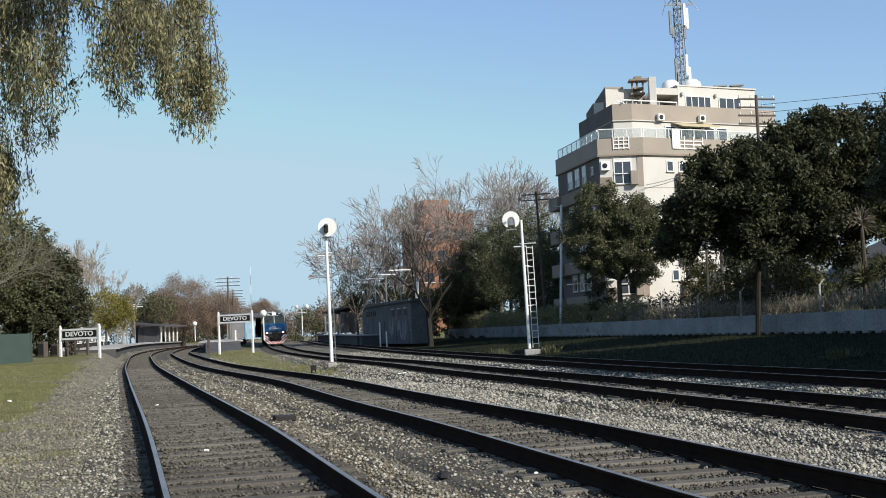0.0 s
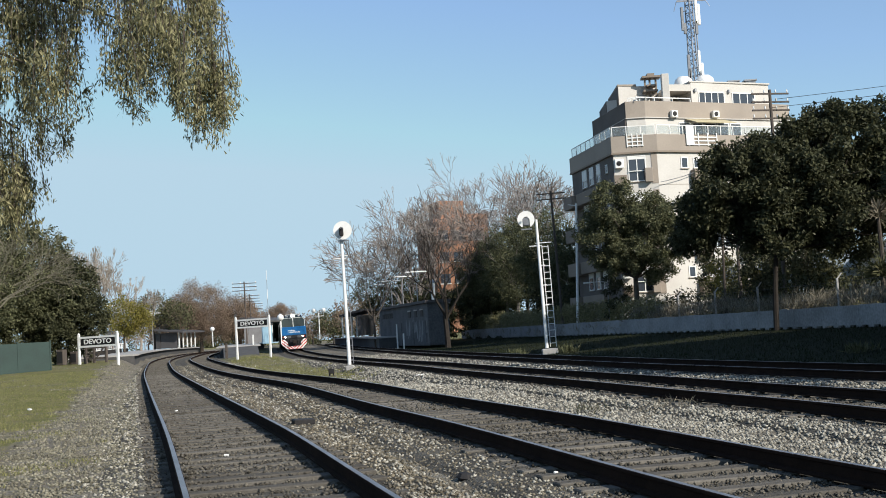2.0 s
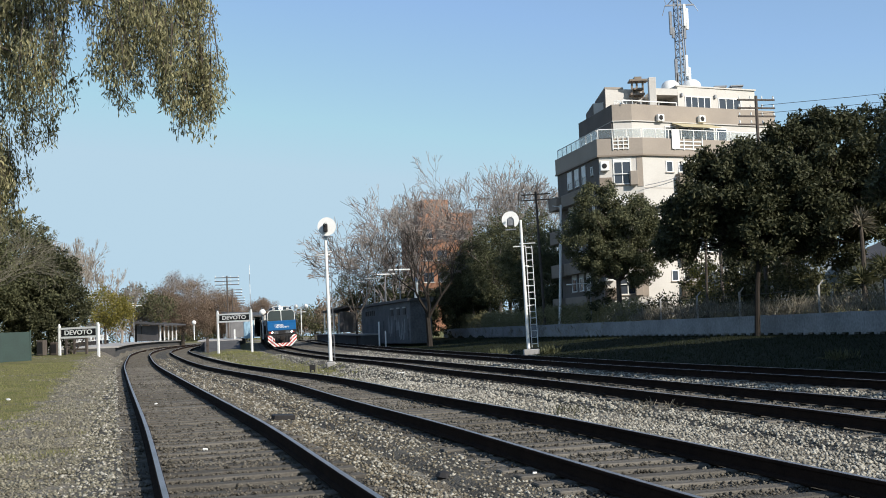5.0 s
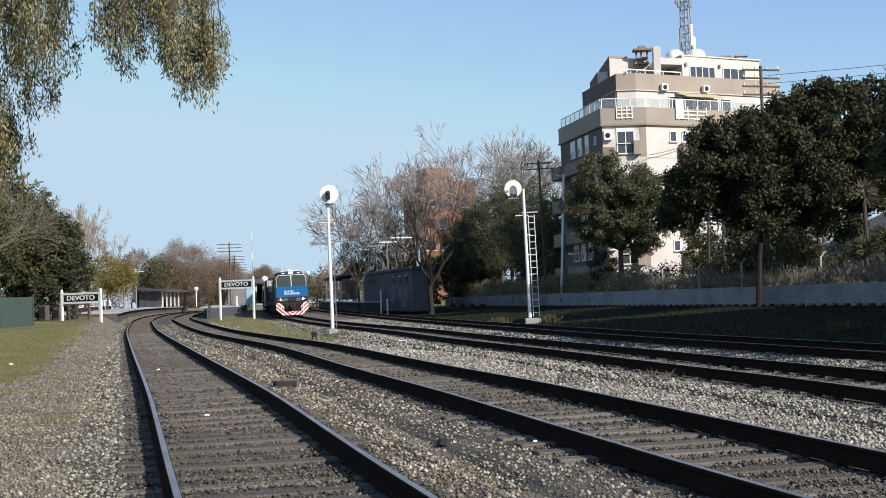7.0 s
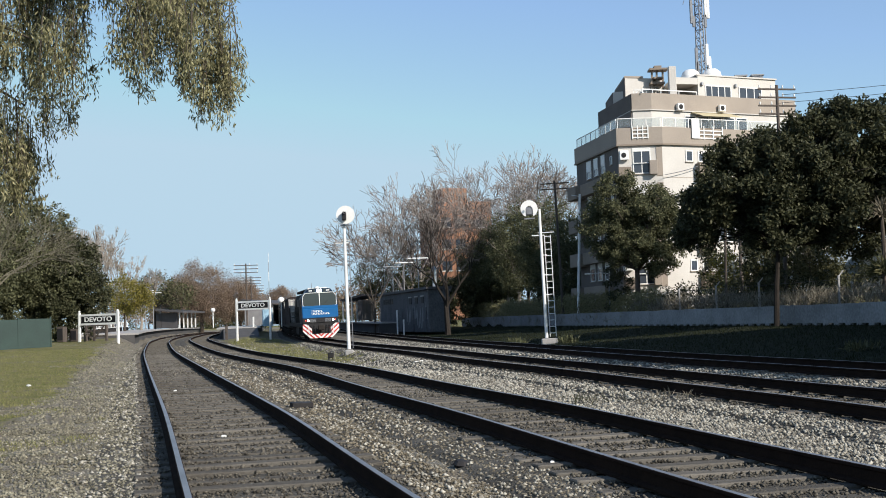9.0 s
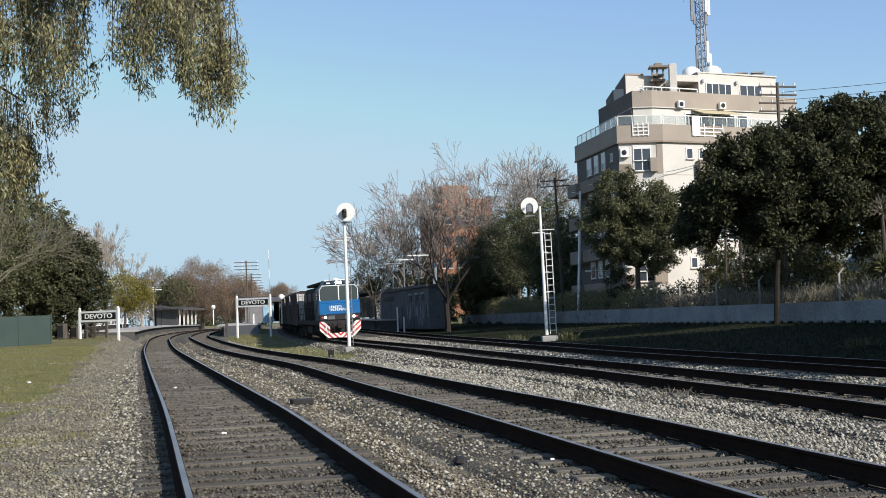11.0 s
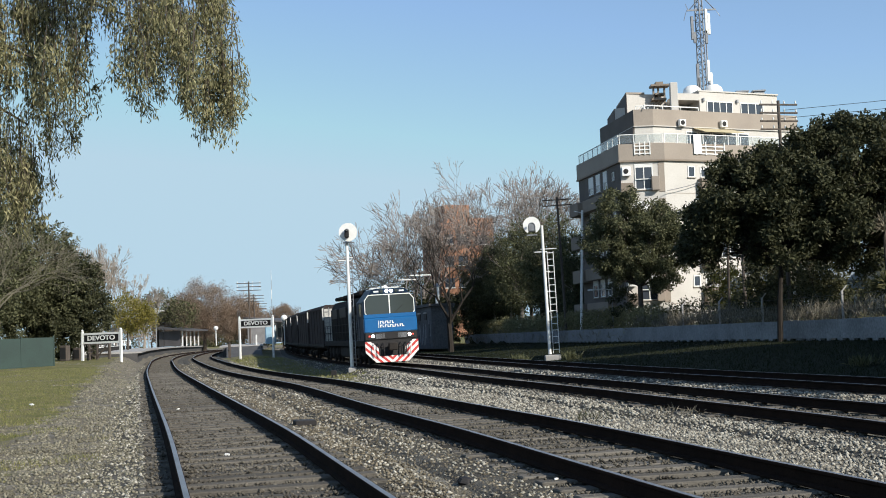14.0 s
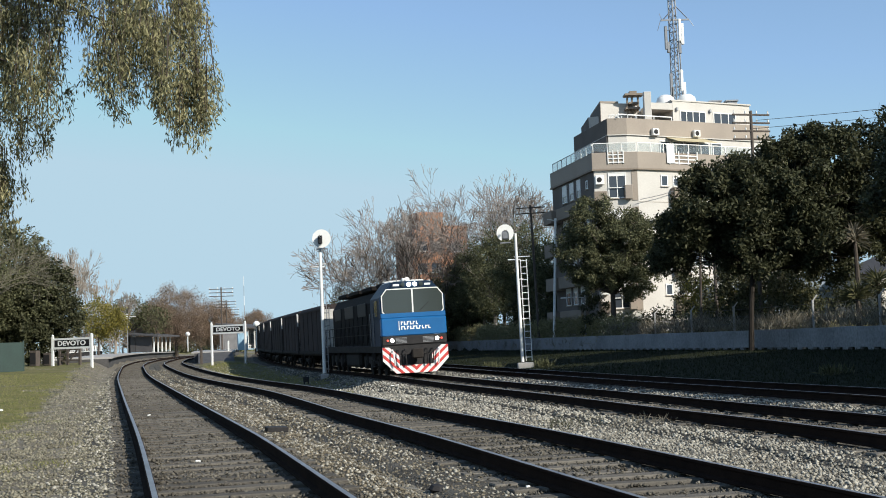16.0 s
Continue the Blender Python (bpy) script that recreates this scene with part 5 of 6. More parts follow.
for k, (x, y, h) in enumerate(((-30.4, 80, 11.0), (-32.0, 84, 11.6), (-33.5, 88, 12.5))):
    bare_tree("bare_tree", "leafless tree with pale spreading branches", pose(x, y, gz(x, y), 0, 0, 70 * k), h, 30 + k, 6, 0.13, BRANCHBARK, bend=0.6, up=-0.05, group="bare trees by the station")
bushes = [(-35 + 1.2 * k, 95 + 0.9 * (k % 3), gz(-35 + 1.2 * k, 96), 1.1, 3.6) for k in range(6)]
scatter_leaves("understorey", "dark shrubs under the station trees", "bush", bushes, 15000, 0.24, LEAF_DARK, 40, density=2)
for k, (x, y, h) in enumerate(((-41.8, 140, 11.6), (-39.6, 142, 9.6), (-37.4, 146, 6.8), (-44.5, 146, 13))):
    bare_tree("bare_tree", "slender leafless tree with pale upright twigs", pose(x, y, gz(x, y), 0, 0, 50 * k), h, 50 + k, 7, 0.16, PALEBARK, bend=0.3, up=0.9, thin=0.018, group="bare trees by the station")
leafy_tree("yellow_tree", "small tree with yellowing autumn leaves", pose(-36.6, 136, 0.9), 6.5, [(0, 0, 4.3, 2.9, 2.4, 2.2), (1.4, 0, 3.4, 1.9, 1.8, 1.6)], LEAF_YEL, 6500, 0.24, seed=60, trunk_r=0.1)
leafy_tree("pine_tree", "distant dark green tree", pose(-49, 200, 0.8), 10, [(0, 0, 7, 3.4, 3, 2.8), (4, 0, 5.5, 3, 3, 2.6), (-4, 0, 6, 3.4, 3, 3)], LEAF_MID, 6000, 0.36, seed=61, trunk_r=0.25)
for k, (x, y, h, r) in enumerate(((-46, 222, 12.6, 5.0), (-39.8, 226, 9.8, 4.0), (-51.5, 230, 10.5, 4.4), (-34.5, 240, 8.2, 3.5))):
    leafy_tree("russet_tree", "broad round russet-leaved tree beyond the station", pose(x, y, 0.5), h, [(0, 0, h * 0.62, r, r, h * 0.36), (r * 0.4, 0, h * 0.42, r * 0.8, r * 0.8, h * 0.28), (-r * 0.4, 0, h * 0.45, r * 0.8, r * 0.8, h * 0.28)], LEAF_RED, 64000, 0.19, seed=70 + k, trunk_r=0.3, clump=1.5, group="russet trees")
for k, (x, y, r, h) in enumerate(((-36, 305, 5, 8), (-29, 285, 5, 8), (-22, 262, 5, 9.5), (-62, 330, 9, 8), (-75, 300, 9, 9), (-90, 260, 9, 10), (-47, 330, 7, 7))):
    leafy_tree("distant_tree", "distant hazy trees along the line", pose(x, y, 0.4), h, [(0, 0, h * 0.6, r, r, h * 0.38), (r * 0.7, 0, h * 0.45, r * 0.7, r * 0.6, h * 0.3)], LEAF_MID if k % 2 else LEAF_RED, 3500, 0.5, seed=80 + k, trunk_r=0.2, clump=1.6, group="distant trees")
for k, (x, y, h, c) in enumerate(((3.6, 143, 10.6, 3.0), (6.4, 136, 12.8, 3.5), (9.0, 126, 12.6, 3.2), (11.0, 116, 9.6, 2.2), (8.8, 138, 12.8, 3.2), (2.6, 148, 9.8, 3.0), (5.4, 141, 11.6, 3.0))):
    leafy_tree("evergreen_tree", "dark evergreen tree with pale trunk behind the hedge", pose(x, y, gz(x, y)), h,
               [(0, 0, h * 0.68, c, c, h * 0.28), (0.8, -0.4, h * 0.42, c * 0.9, c * 0.8, h * 0.25), (-1.0, 0, h * 0.45, c * 0.8, c * 0.8, h * 0.25)], LEAF_OLIVE, 20000, 0.22, PALEBARK, 90 + k, 0.17, group="evergreens behind the hedge", fill=4)
for k, (x, y, h, d) in enumerate(((-6.4, 147, 16.5, 6), (-3.6, 149, 18.3, 6), (0.4, 171, 22.5, 6), (5.6, 146, 19.5, 6), (7.8, 143, 18.5, 6), (10.6, 140, 17.0, 6), (-2.6, 153, 18.5, 5), (-8.8, 152, 12.0, 6), (9.2, 147, 18.5, 6), (-5.0, 143, 15.0, 6), (3.8, 172, 24.0, 6))):
    bare_tree("bare_tree", "tall leafless tree with a fine mesh of twigs", pose(x, y, gz(x, y), 0, 0, 37 * k), h, 110 + k, d + 1, 0.22, bend=0.6, up=-0.02, thin=0.024, group="bare trees behind the station", leaf=LEAF_DRY if k % 3 else None, count=350)
bare_tree("bare_tree", "slim leafless tree with a few long dark branches", pose(-9.0, 131, gz(-9.0, 131), 0, 0, 20), 13.2, 141, 5, 0.13, BARK, bend=0.4, up=0.4, thin=0.022)
bare_tree("bare_tree", "dark leafless tree leaning over the utility building", pose(-1.2, 108.5, gz(-1.2, 108.5), 0, 0, 10), 10.8, 131, 6, 0.25, DARKBARK, bend=0.4, up=0.35)
for k, (x, y, h) in enumerate(((-11.5, 160, 8.5), (-8.0, 158, 9.0), (-5.5, 150, 8.0))):
    leafy_tree("olive_tree", "olive-green tree behind the station", pose(x, y, 1.2), h, [(0, 0, h * 0.65, 2.6, 2.4, h * 0.28), (1.0, 0, h * 0.4, 2.4, 2.2, h * 0.26)], LEAF_MID, 5500, 0.24, seed=140 + k, trunk_r=0.15, group="olive trees")


def far_woods():
    nr = np.random.RandomState(77)
    n = 700
    u = nr.uniform(0, 1, n)
    x = -170 + 420 * u
    y = 330 - 0.25 * np.abs(x + 40) + nr.uniform(-10, 10, n)
    h = 5.5 + 2.5 * np.sin(x * 0.21) + 1.5 * np.sin(x * 0.53 + 1)
    cs = np.stack([x, y, 0.5 + h * nr.uniform(0, 1, n) ** 0.7], 1)
    keep = np.abs(x + 0.148 * y) > 2.5
    V, F = leaf_cloud(cs[keep], 2.4, 70000, 0.7, nr)
    tagged(new("far_woods", array_mesh("far_woods", V, F, LEAF_MID)), "distant belt of trees closing the view", "woods", kind="stuff")


far_woods()


def gum_tree():
    """The gum tree whose hanging foliage comes into the picture from the side."""
    rng, nr = random.Random(5), np.random.RandomState(5)
    t = thing("gum_tree", "gum tree with long hanging grey-green foliage", "tree", pose(0, 0, 0))
    sh = Shape().tube([(-9.0, 17.5, -0.5), (-8.9, 17.4, 2), (-8.4, 17.2, 5), (-7.8, 17, 8.2), (-7.5, 17, 11)], [0.42, 0.33, 0.28, 0.2, 0.1], 10)
    part("trunk", sh, PALEBARK, t)
    limbs = Shape()
    roots = []
    for a, b in (((-8.2, 17.1, 6.2), (-3.2, 17.0, 6.6)), ((-8.1, 17.1, 7.0), (-4.2, 16.4, 7.4)), ((-8.4, 17.2, 5.2), (-5.7, 16.8, 5.3)), ((-8.3, 17.1, 6.0), (-4.6, 17.8, 6.1)), ((-8.5, 17.2, 4.6), (-6.0, 17.2, 4.5)), ((-8.0, 17.0, 8.0), (-10.5, 16.0, 8.8)), ((-7.8, 17.0, 8.4), (-5.0, 18.0, 9.4))):
        a, b = Vector(a), Vector(b)
        pts = [a.lerp(b, u) + Vector((0, rng.uniform(-0.12, 0.12), 0.5 * math.sin(3.14 * u))) for u in np.linspace(0, 1, 8)]
        limbs.tube(pts, list(np.linspace(0.075, 0.012, 8)), 5)
        roots += pts
    cs = []

    def strand(x, y, z0, z1, n):
        """A hanging twig with its leaves."""
        dx, dy = rng.uniform(-0.12, 0.12), rng.uniform(-0.12, 0.12)
        pts = [Vector((x + dx * u, y + dy * u, z0 + (z1 - z0) * u)) for u in (0, 0.35, 0.7, 1)]
        limbs.tube(pts, [0.008, 0.006, 0.005, 0.003], 3, caps=False)
        for k in range(n):
            u = rng.uniform(0, 1)
            cs.append((x + dx * u, y + dy * u, z0 + (z1 - z0) * u))

    # groups of strands: from x to x, lowest height, how many
    for x0, x1, low, count in ((-7.0, -6.0, 2.95, 110), (-6.8, -5.95, 3.3, 44), (-7.2, -5.6, 5.3, 90), (-6.9, -5.9, 4.5, 70), (-4.7, -3.45, 5.8, 40), (-6.7, -5.25, 5.7, 40), (-5.78, -5.45, 4.02, 14), (-5.32, -5.08, 4.4, 26), (-6.4, -5.25, 5.0, 34), (-4.68, -4.2, 4.72, 36), (-4.25, -3.5, 4.6, 44), (-3.68, -3.32, 4.12, 40), (-3.4, -3.18, 4.5, 16), (-4.62, -3.3, 5.2, 64), (-4.6, -3.4, 6.0, 50), (-5.4, -4.5, 5.75, 44), (-6.6, -4.6, 6.3, 50), (-9.5, -6.4, 4.2, 60), (-11, -5, 8.0, 70)):
        sprays = [(rng.uniform(x0, x1), 17.0 + rng.uniform(-1.1, 1.3), rng.uniform(0, 0.45)) for _ in range(max(3, count // 5))]
        for k in range(count):
            x, y, lift = sprays[k % len(sprays)]
            x, y = min(x + rng.gauss(0, 0.07), x1 + 0.03), y + rng.gauss(0, 0.1)
            z1 = low + lift * (k >= 5) + abs(rng.gauss(0, 0.22))
            z0 = z1 + rng.uniform(0.45, 1.1)
            strand(x, y, min(z0, low + 1.9), z1, 6)
    part("limb", limbs, BARK, t)
    V, F = leaf_cloud(cs, 0.15, 84000, 0.08, nr, 2.0, 0.25)
    part("foliage", array_mesh("foliage", V, F, LEAF_EUC), None, t)


gum_tree()


def yucca(x, y, z, h, n, label, seed):
    nr = np.random.RandomState(seed)
    t = thing("yucca", label, "yucca", pose(x, y, z))
    part("stem", Shape().tube([(0, 0, -0.3), (0.05, 0, h * 0.6), (0, 0, h)], [0.16, 0.12, 0.09], 8), BARK, t)
    sh = Shape()
    for _ in range(n):
        a, e = nr.uniform(0, 6.28), nr.uniform(-0.4, 1.3)
        d = Vector((math.cos(a) * math.cos(e), math.sin(a) * math.cos(e), math.sin(e)))
        s_ = Vector((-math.sin(a), math.cos(a), 0)) * 0.035
        p = Vector((0, 0, h + nr.uniform(-0.35, 0.1)))
        q, r = p + d * 0.55, p + d * 0.95 + Vector((0, 0, -0.12))
        sh.add([p - s_ * 0.7, p + s_ * 0.7, q + s_, r, q - s_], [(0, 1, 2, 3, 4)])
    part("leaves", sh, LEAF_DRY if seed % 2 else LEAF_MID, t)


yucca(21.3, 63, gz(21.3, 63), 4.6, 90, "tall dry yucca at the edge of the bank", 1)
yucca(20.4, 60.5, gz(20.4, 60.5), 1.7, 110, "low spiky yucca on the bank", 2)
yucca(21.8, 61.5, gz(21.8, 61.5), 2.2, 110, "low spiky yucca on the bank", 4)


# ---- the train ----
BLUE = mat("blue_paint", (0.004, 0.105, 0.29), (0.004, 0.09, 0.25), 0.38, 1.5, 30, 0.03)
NAVY = mat("dark_blue_paint", (0.006, 0.024, 0.055), (0.005, 0.018, 0.040), 0.5, 1.5, 30, 0.05, spec=0.15)
HOODGREY = mat("sooty_hood_paint", (0.016, 0.014, 0.013), (0.009, 0.008, 0.008), 0.8, 1.2, 25, 0.1, spec=0.08)
UNDER = mat("grimy_underframe", (0.018, 0.016, 0.015), (0.034, 0.029, 0.025), 0.85, 2, 30, 0.3, spec=0.15)
REDP = mat("red_paint", (0.55, 0.045, 0.04), (0.45, 0.04, 0.035), 0.5, 2, 30, 0.05)
WAGON = mat("wagon_paint", (0.064, 0.046, 0.041), (0.032, 0.027, 0.026), 0.9, 0.8, 10, 0.1, spec=0.15, rand=0.2, stretch=(1, 1, 0.3))
CABGLASS = glass_mat("cab_glass", (0.045, 0.055, 0.052), 0.08)
LAMP = glow_mat("headlamp_glow", (1.0, 0.98, 0.92), 9)
LAMP_TOP = glow_mat("roof_lamp_glow", (1.0, 0.98, 0.94), 9)
REDLAMP = glow_mat("red_marker_lamp", (0.9, 0.08, 0.05), 0.6)


def wheelset_mesh(r):
    sh = Shape()
    turn = pose(0, 0, 0, 0, 90, 0)
    for x in (-0.945, 0.945):
        sgn = 1 if x > 0 else -1
        m = pose(x, 0, 0) @ turn
        sh.lathe([(r * 0.25, -0.07), (r * 0.82, -0.05), (r, -0.065), (r, 0.065), (r * 0.82, 0.05), (r * 0.25, 0.07)], 20, m)
        for a in range(4):
            sh.box(-0.05, 0.05, r * 0.3, r * 0.8, 0.04 * sgn - 0.02, 0.04 * sgn + 0.03, m @ pose(0, 0, 0, 0, 0, 90 * a))
    sh.tube([(-1.1, 0, 0), (1.1, 0, 0)], 0.09, 10)
    return sh.mesh("wheelset", UNDER)


LOCO_L = 19.6


def make_locomotive():
    """Forward is +y, the front at y = 0, rail top at z = 0."""
    L = thing("locomotive", "blue diesel locomotive with red and white striped pilot", "locomotive")
    W = 1.5
    # pilot with diagonal stripes
    pil = [(-1.5, 0.72), (-0.92, 0.14), (0.92, 0.14), (1.5, 0.72), (1.5, 1.32), (1.2, 1.32), (0.75, 0.95), (-0.75, 0.95), (-1.2, 1.32), (-1.5, 1.32)]
    pilot = part("pilot", face_plate(pil, -0.06, 0.02), WHITE, L, "white pilot plate with slanting red stripes")

    def clipped(poly, keep):
        out = []
        for i in range(len(poly)):
            a, b = poly[i - 1], poly[i]
            ka, kb = keep(a), keep(b)
            if (ka >= 0) != (kb >= 0):
                u = ka / (ka - kb)
                out.append((a[0] + u * (b[0] - a[0]), a[1] + u * (b[1] - a[1])))
            if kb >= 0:
                out.append(b)
        return out

    for sgn in (-1, 1):
        for lower in ([(0, 0.14), (0.92, 0.14), (1.5, 0.72), (1.5, 0.95), (0, 0.95)], [(0.75, 0.95), (1.5, 0.95), (1.5, 1.32), (1.2, 1.32)]):
            for k in range(-1, 8):
                c0 = -1.2 + k * 0.36
                q = clipped(clipped(lower, lambda p: p[1] - 0.9 * p[0] - c0), lambda p: c0 + 0.17 - (p[1] - 0.9 * p[0]))
                if len(q) > 2:
                    q = [(sgn * x, z) for x, z in q]
                    part("stripe", face_plate(q if sgn < 0 else q[::-1], 0.02, 0.026), REDP, pilot, "red stripe")
    # buffer beam, coupler, hoses
    part("buffer_beam", Shape().box(-1.46, 1.46, -0.4, -0.08, 0.95, 1.62, bevel=0.03), BLACK, L)
    sh = Shape().box(-0.16, 0.16, -0.1, 0.45, 0.86, 1.14, bevel=0.04)
    sh.box(-0.26, 0.26, 0.28, 0.52, 0.78, 1.22, bevel=0.05)
    part("coupler", sh, UNDER, L, "grimy knuckle coupler")
    for x in (-1.05, -0.78, -0.5, 0.5, 0.78, 1.05):
        part("brake_hose", Shape().tube([(x, -0.02, 1.2), (x, 0.2, 1.12), (x * 0.97, 0.24, 0.75), (x * 0.94, 0.16, 0.5)], 0.035, 6), BLACK if abs(x) < 1 else WHITE, L)
    part("step_well", Shape().box(-0.75, 0.75, -0.3, 0.03, 0.5, 0.95), BLACK, L)
    # cab
    part("nose_band", Shape().box(-1.48, 1.48, -0.3, -0.02, 1.4, 1.82, bevel=0.03), BLACK, L, "black lamp band with grilles")
    for x in (-0.62, 0.62):
        for k in range(5):
            part("grille_bar", Shape().box(x - 0.25, x + 0.25, -0.03, 0.0, 1.48 + 0.055 * k, 1.505 + 0.055 * k), GREYSTEEL, L)
    part("nose_panel", Shape().box(-1.5, 1.5, -0.35, 0.0, 1.80, 2.62, bevel=0.05), BLUE, L, "bright blue front panel")
    cabside = [(-1.5, 2.60), (-1.5, 3.55), (-0.95, 4.22), (0.95, 4.22), (1.5, 3.55), (1.5, 2.60)]
    part("cab_front", face_plate(cabside, -2.6, -0.12), NAVY, L, "dark blue cab with bevelled shoulders")
    part("cab_body", Shape().box(-1.5, 1.5, -2.6, -0.3, 1.35, 2.7, bevel=0.03), NAVY, L)
    part("cab_waist", Shape().box(-1.49, 1.49, -0.3, -0.04, 2.62, 2.84, bevel=0.02), BLUE, L)
    # windscreens and their pale frame
    ring_o = [(-1.42, 2.9), (-1.32, 2.78), (1.32, 2.78), (1.42, 2.9), (1.42, 3.62), (1.18, 3.93), (-1.18, 3.93), (-1.42, 3.62)]
    part("windscreen_frame", face_plate(ring_o, -0.13, -0.06), WHITE, L, "pale windscreen surround")
    for sgn in (-1, 1):
        pane = [(0.035, 2.83), (1.29, 2.83), (1.375, 2.93), (1.375, 3.61), (1.16, 3.885), (0.035, 3.885)]
        q = [(sgn * x, z) for x, z in pane]
        part("windscreen", face_plate(q if sgn > 0 else q[::-1], -0.12, -0.05), CABGLASS, L, "dark windscreen pane")
    part("wiper", Shape().tube([(-0.3, -0.03, 2.9), (-0.75, -0.03, 3.3)], 0.012, 5), BLACK, L)
    # roof lamp box
    box = [(-1.0, 3.95), (-0.82, 4.24), (0.82, 4.24), (1.0, 3.95)]
    part("roof_lamp_box", face_plate(box, -0.5, -0.04), NAVY, L)
    for x in (-0.13, 0.13):
        part("roof_lamp", Shape().lathe([(0.03, -0.02), (0.095, 0), (0.095, 0.05), (0.07, 0.07)], 14, pose(x, -0.04, 4.1, -90, 0, 0)), LAMP_TOP, L, "lit round headlamp")
    for x in (-0.42, 0.42):
        part("marker_lamp", Shape().lathe([(0.03, -0.02), (0.1, 0), (0.1, 0.05), (0.07, 0.06)], 12, pose(x, -0.04, 4.1, -90, 0, 0)), CABGLASS, L)
    for x in (-0.72, 0.72):
        part("number_bar", Shape().box(x - 0.14, x + 0.14, -0.05, -0.03, 4.04, 4.13), WHITE, L)
    for x in (-0.85, 0.85):
        part("roof_edge", Shape().box(x - 0.07, x + 0.07, -2.5, -0.3, 4.2, 4.27, bevel=0.015), WHITE, L, "pale roof edge strip")
    for y in (-1.2, -1.9):
        part("roof_pipe", Shape().tube([(-0.8, y, 4.32), (0.8, y, 4.32)], 0.035, 6), WHITE, L, "pale roof pipe")
    part("antenna", Shape().tube([(0.55, -0.7, 4.2), (0.55, -0.7, 4.75)], 0.02, 5), GREYSTEEL, L)
    part("horn", Shape().tube([(0.1, -0.9, 4.3), (0.1, -0.5, 4.36)], [0.05, 0.1], 10).box(-0.1, 0.25, -1.2, -0.9, 4.2, 4.42, bevel=0.02), WHITE, L, "pale roof horn")
    for x in (-1.12, 1.12):
        part("headlamp", Shape().lathe([(0.03, -0.03), (0.085, 0), (0.085, 0.04), (0.055, 0.06)], 14, pose(x * 0.92, -0.03, 1.62, -90, 0, 0)), LAMP, L, "lit headlamp")
        part("tail_lamp", Shape().lathe([(0.03, -0.03), (0.05, 0), (0.05, 0.04)], 12, pose(x * 1.1, -0.03, 1.62, -90, 0, 0)), REDLAMP, L, "red lamp")
    # painted mark on the nose
    for count, z in ((6, 2.29), (10, 2.08)):
        for k in range(count):
            x, wide = 0.60 - 0.138 * k, (0.122, 0.098, 0.115, 0.09, 0.12)[(k * 3 + count) % 5]
            sh = Shape().box(x - wide, x, 0.0, 0.008, z, z + 0.05) if k % 2 else Shape().box(x - wide, x, 0.0, 0.008, z + 0.105, z + 0.155)
            sh.box(x - wide * 0.45, x, 0.0, 0.007, z, z + 0.155)
            part("mark_block", sh, WHITE, L, "small white block of the painted mark")
    part("mark_bar", Shape().box(0.67, 0.70, 0.0, 0.008, 2.06, 2.46), WHITE, L)
    # cab side doors and windows
    for sgn in (-1, 1):
        part("cab_window", Shape().box(sgn * 1.5 - 0.02, sgn * 1.5 + 0.02, -1.5, -0.75, 2.75, 3.45), CABGLASS, L)
        part("cab_door", Shape().box(sgn * 1.5 - 0.015, sgn * 1.5 + 0.015, -2.45, -1.75, 1.5, 3.4), NAVY, L)
        for y in (-1.68, -2.52):
            part("grab_rail", Shape().tube([(sgn * 1.56, y, 1.4), (sgn * 1.56, y, 2.9)], 0.018, 5), GREYSTEEL, L)
        for k in range(3):
            part("step", Shape().box(sgn * 1.45 - 0.12, sgn * 1.45 + 0.1, -2.4, -1.9, 0.45 + 0.3 * k, 0.48 + 0.3 * k), UNDER, L)
    # hood, walkways and railings
    hood = [(-0.98, 1.4), (-0.98, 3.5), (-0.68, 4.0), (0.68, 4.0), (0.98, 3.5), (0.98, 1.4)]
    body = part("hood", face_plate(hood, -18.9, -2.6), HOODGREY, L, "sooty engine hood")
    for y in range(9):
        for sgn in (-1, 1):
            part("hood_door", Shape().box(sgn * 0.99 - 0.02, sgn * 0.99 + 0.02, -4.9 - 1.5 * y, -3.6 - 1.5 * y, 1.55, 3.5, bevel=0.01), HOODGREY, body)
    for y0, y1 in ((-5.0, -3.4), (-9.5, -6.5), (-14.0, -10.5), (-18.0, -15)):
        part("roof_grille", Shape().box(-0.75, 0.75, y0, y1, 4.13, 4.36, bevel=0.05), HOODGREY, body)
        part("radiator_grille", Shape().box(-1.05, 1.05, y0 + 0.2, y1 - 0.2, 2.9, 3.55, bevel=0.02), BLACK, body)
    part("exhaust", Shape().box(-0.25, 0.25, -10.2, -9.7, 4.1, 4.5, bevel=0.03), UNDER, body)
    part("underframe", Shape().box(-1.5, 1.5, -LOCO_L + 0.4, -0.35, 1.08, 1.42, bevel=0.03), UNDER, L)
    for sgn in (-1, 1):
        sh = Shape()
        for z in (1.95, 2.42):
            sh.tube([(sgn * 1.45, -2.7, z), (sgn * 1.45, -18.9, z)], 0.02, 5)
        part("handrail", sh, UNDER, L)
        for k in range(12):
            y = -2.8 - 1.46 * k
            part("stanchion", Shape().tube([(sgn * 1.45, y, 1.4), (sgn * 1.45, y, 2.42)], 0.02, 5), UNDER, L)
    part("fuel_tank", Shape().box(-1.35, 1.35, -12.0, -7.6, 0.35, 1.1, bevel=0.12), UNDER, L)
    part("air_tank", Shape().tube([(-1.3, -7.4, 0.8), (-1.3, -6.9, 0.8)], 0.25, 10), GREYSTEEL, L)
    axles = []
    ws = wheelset_mesh(0.52)
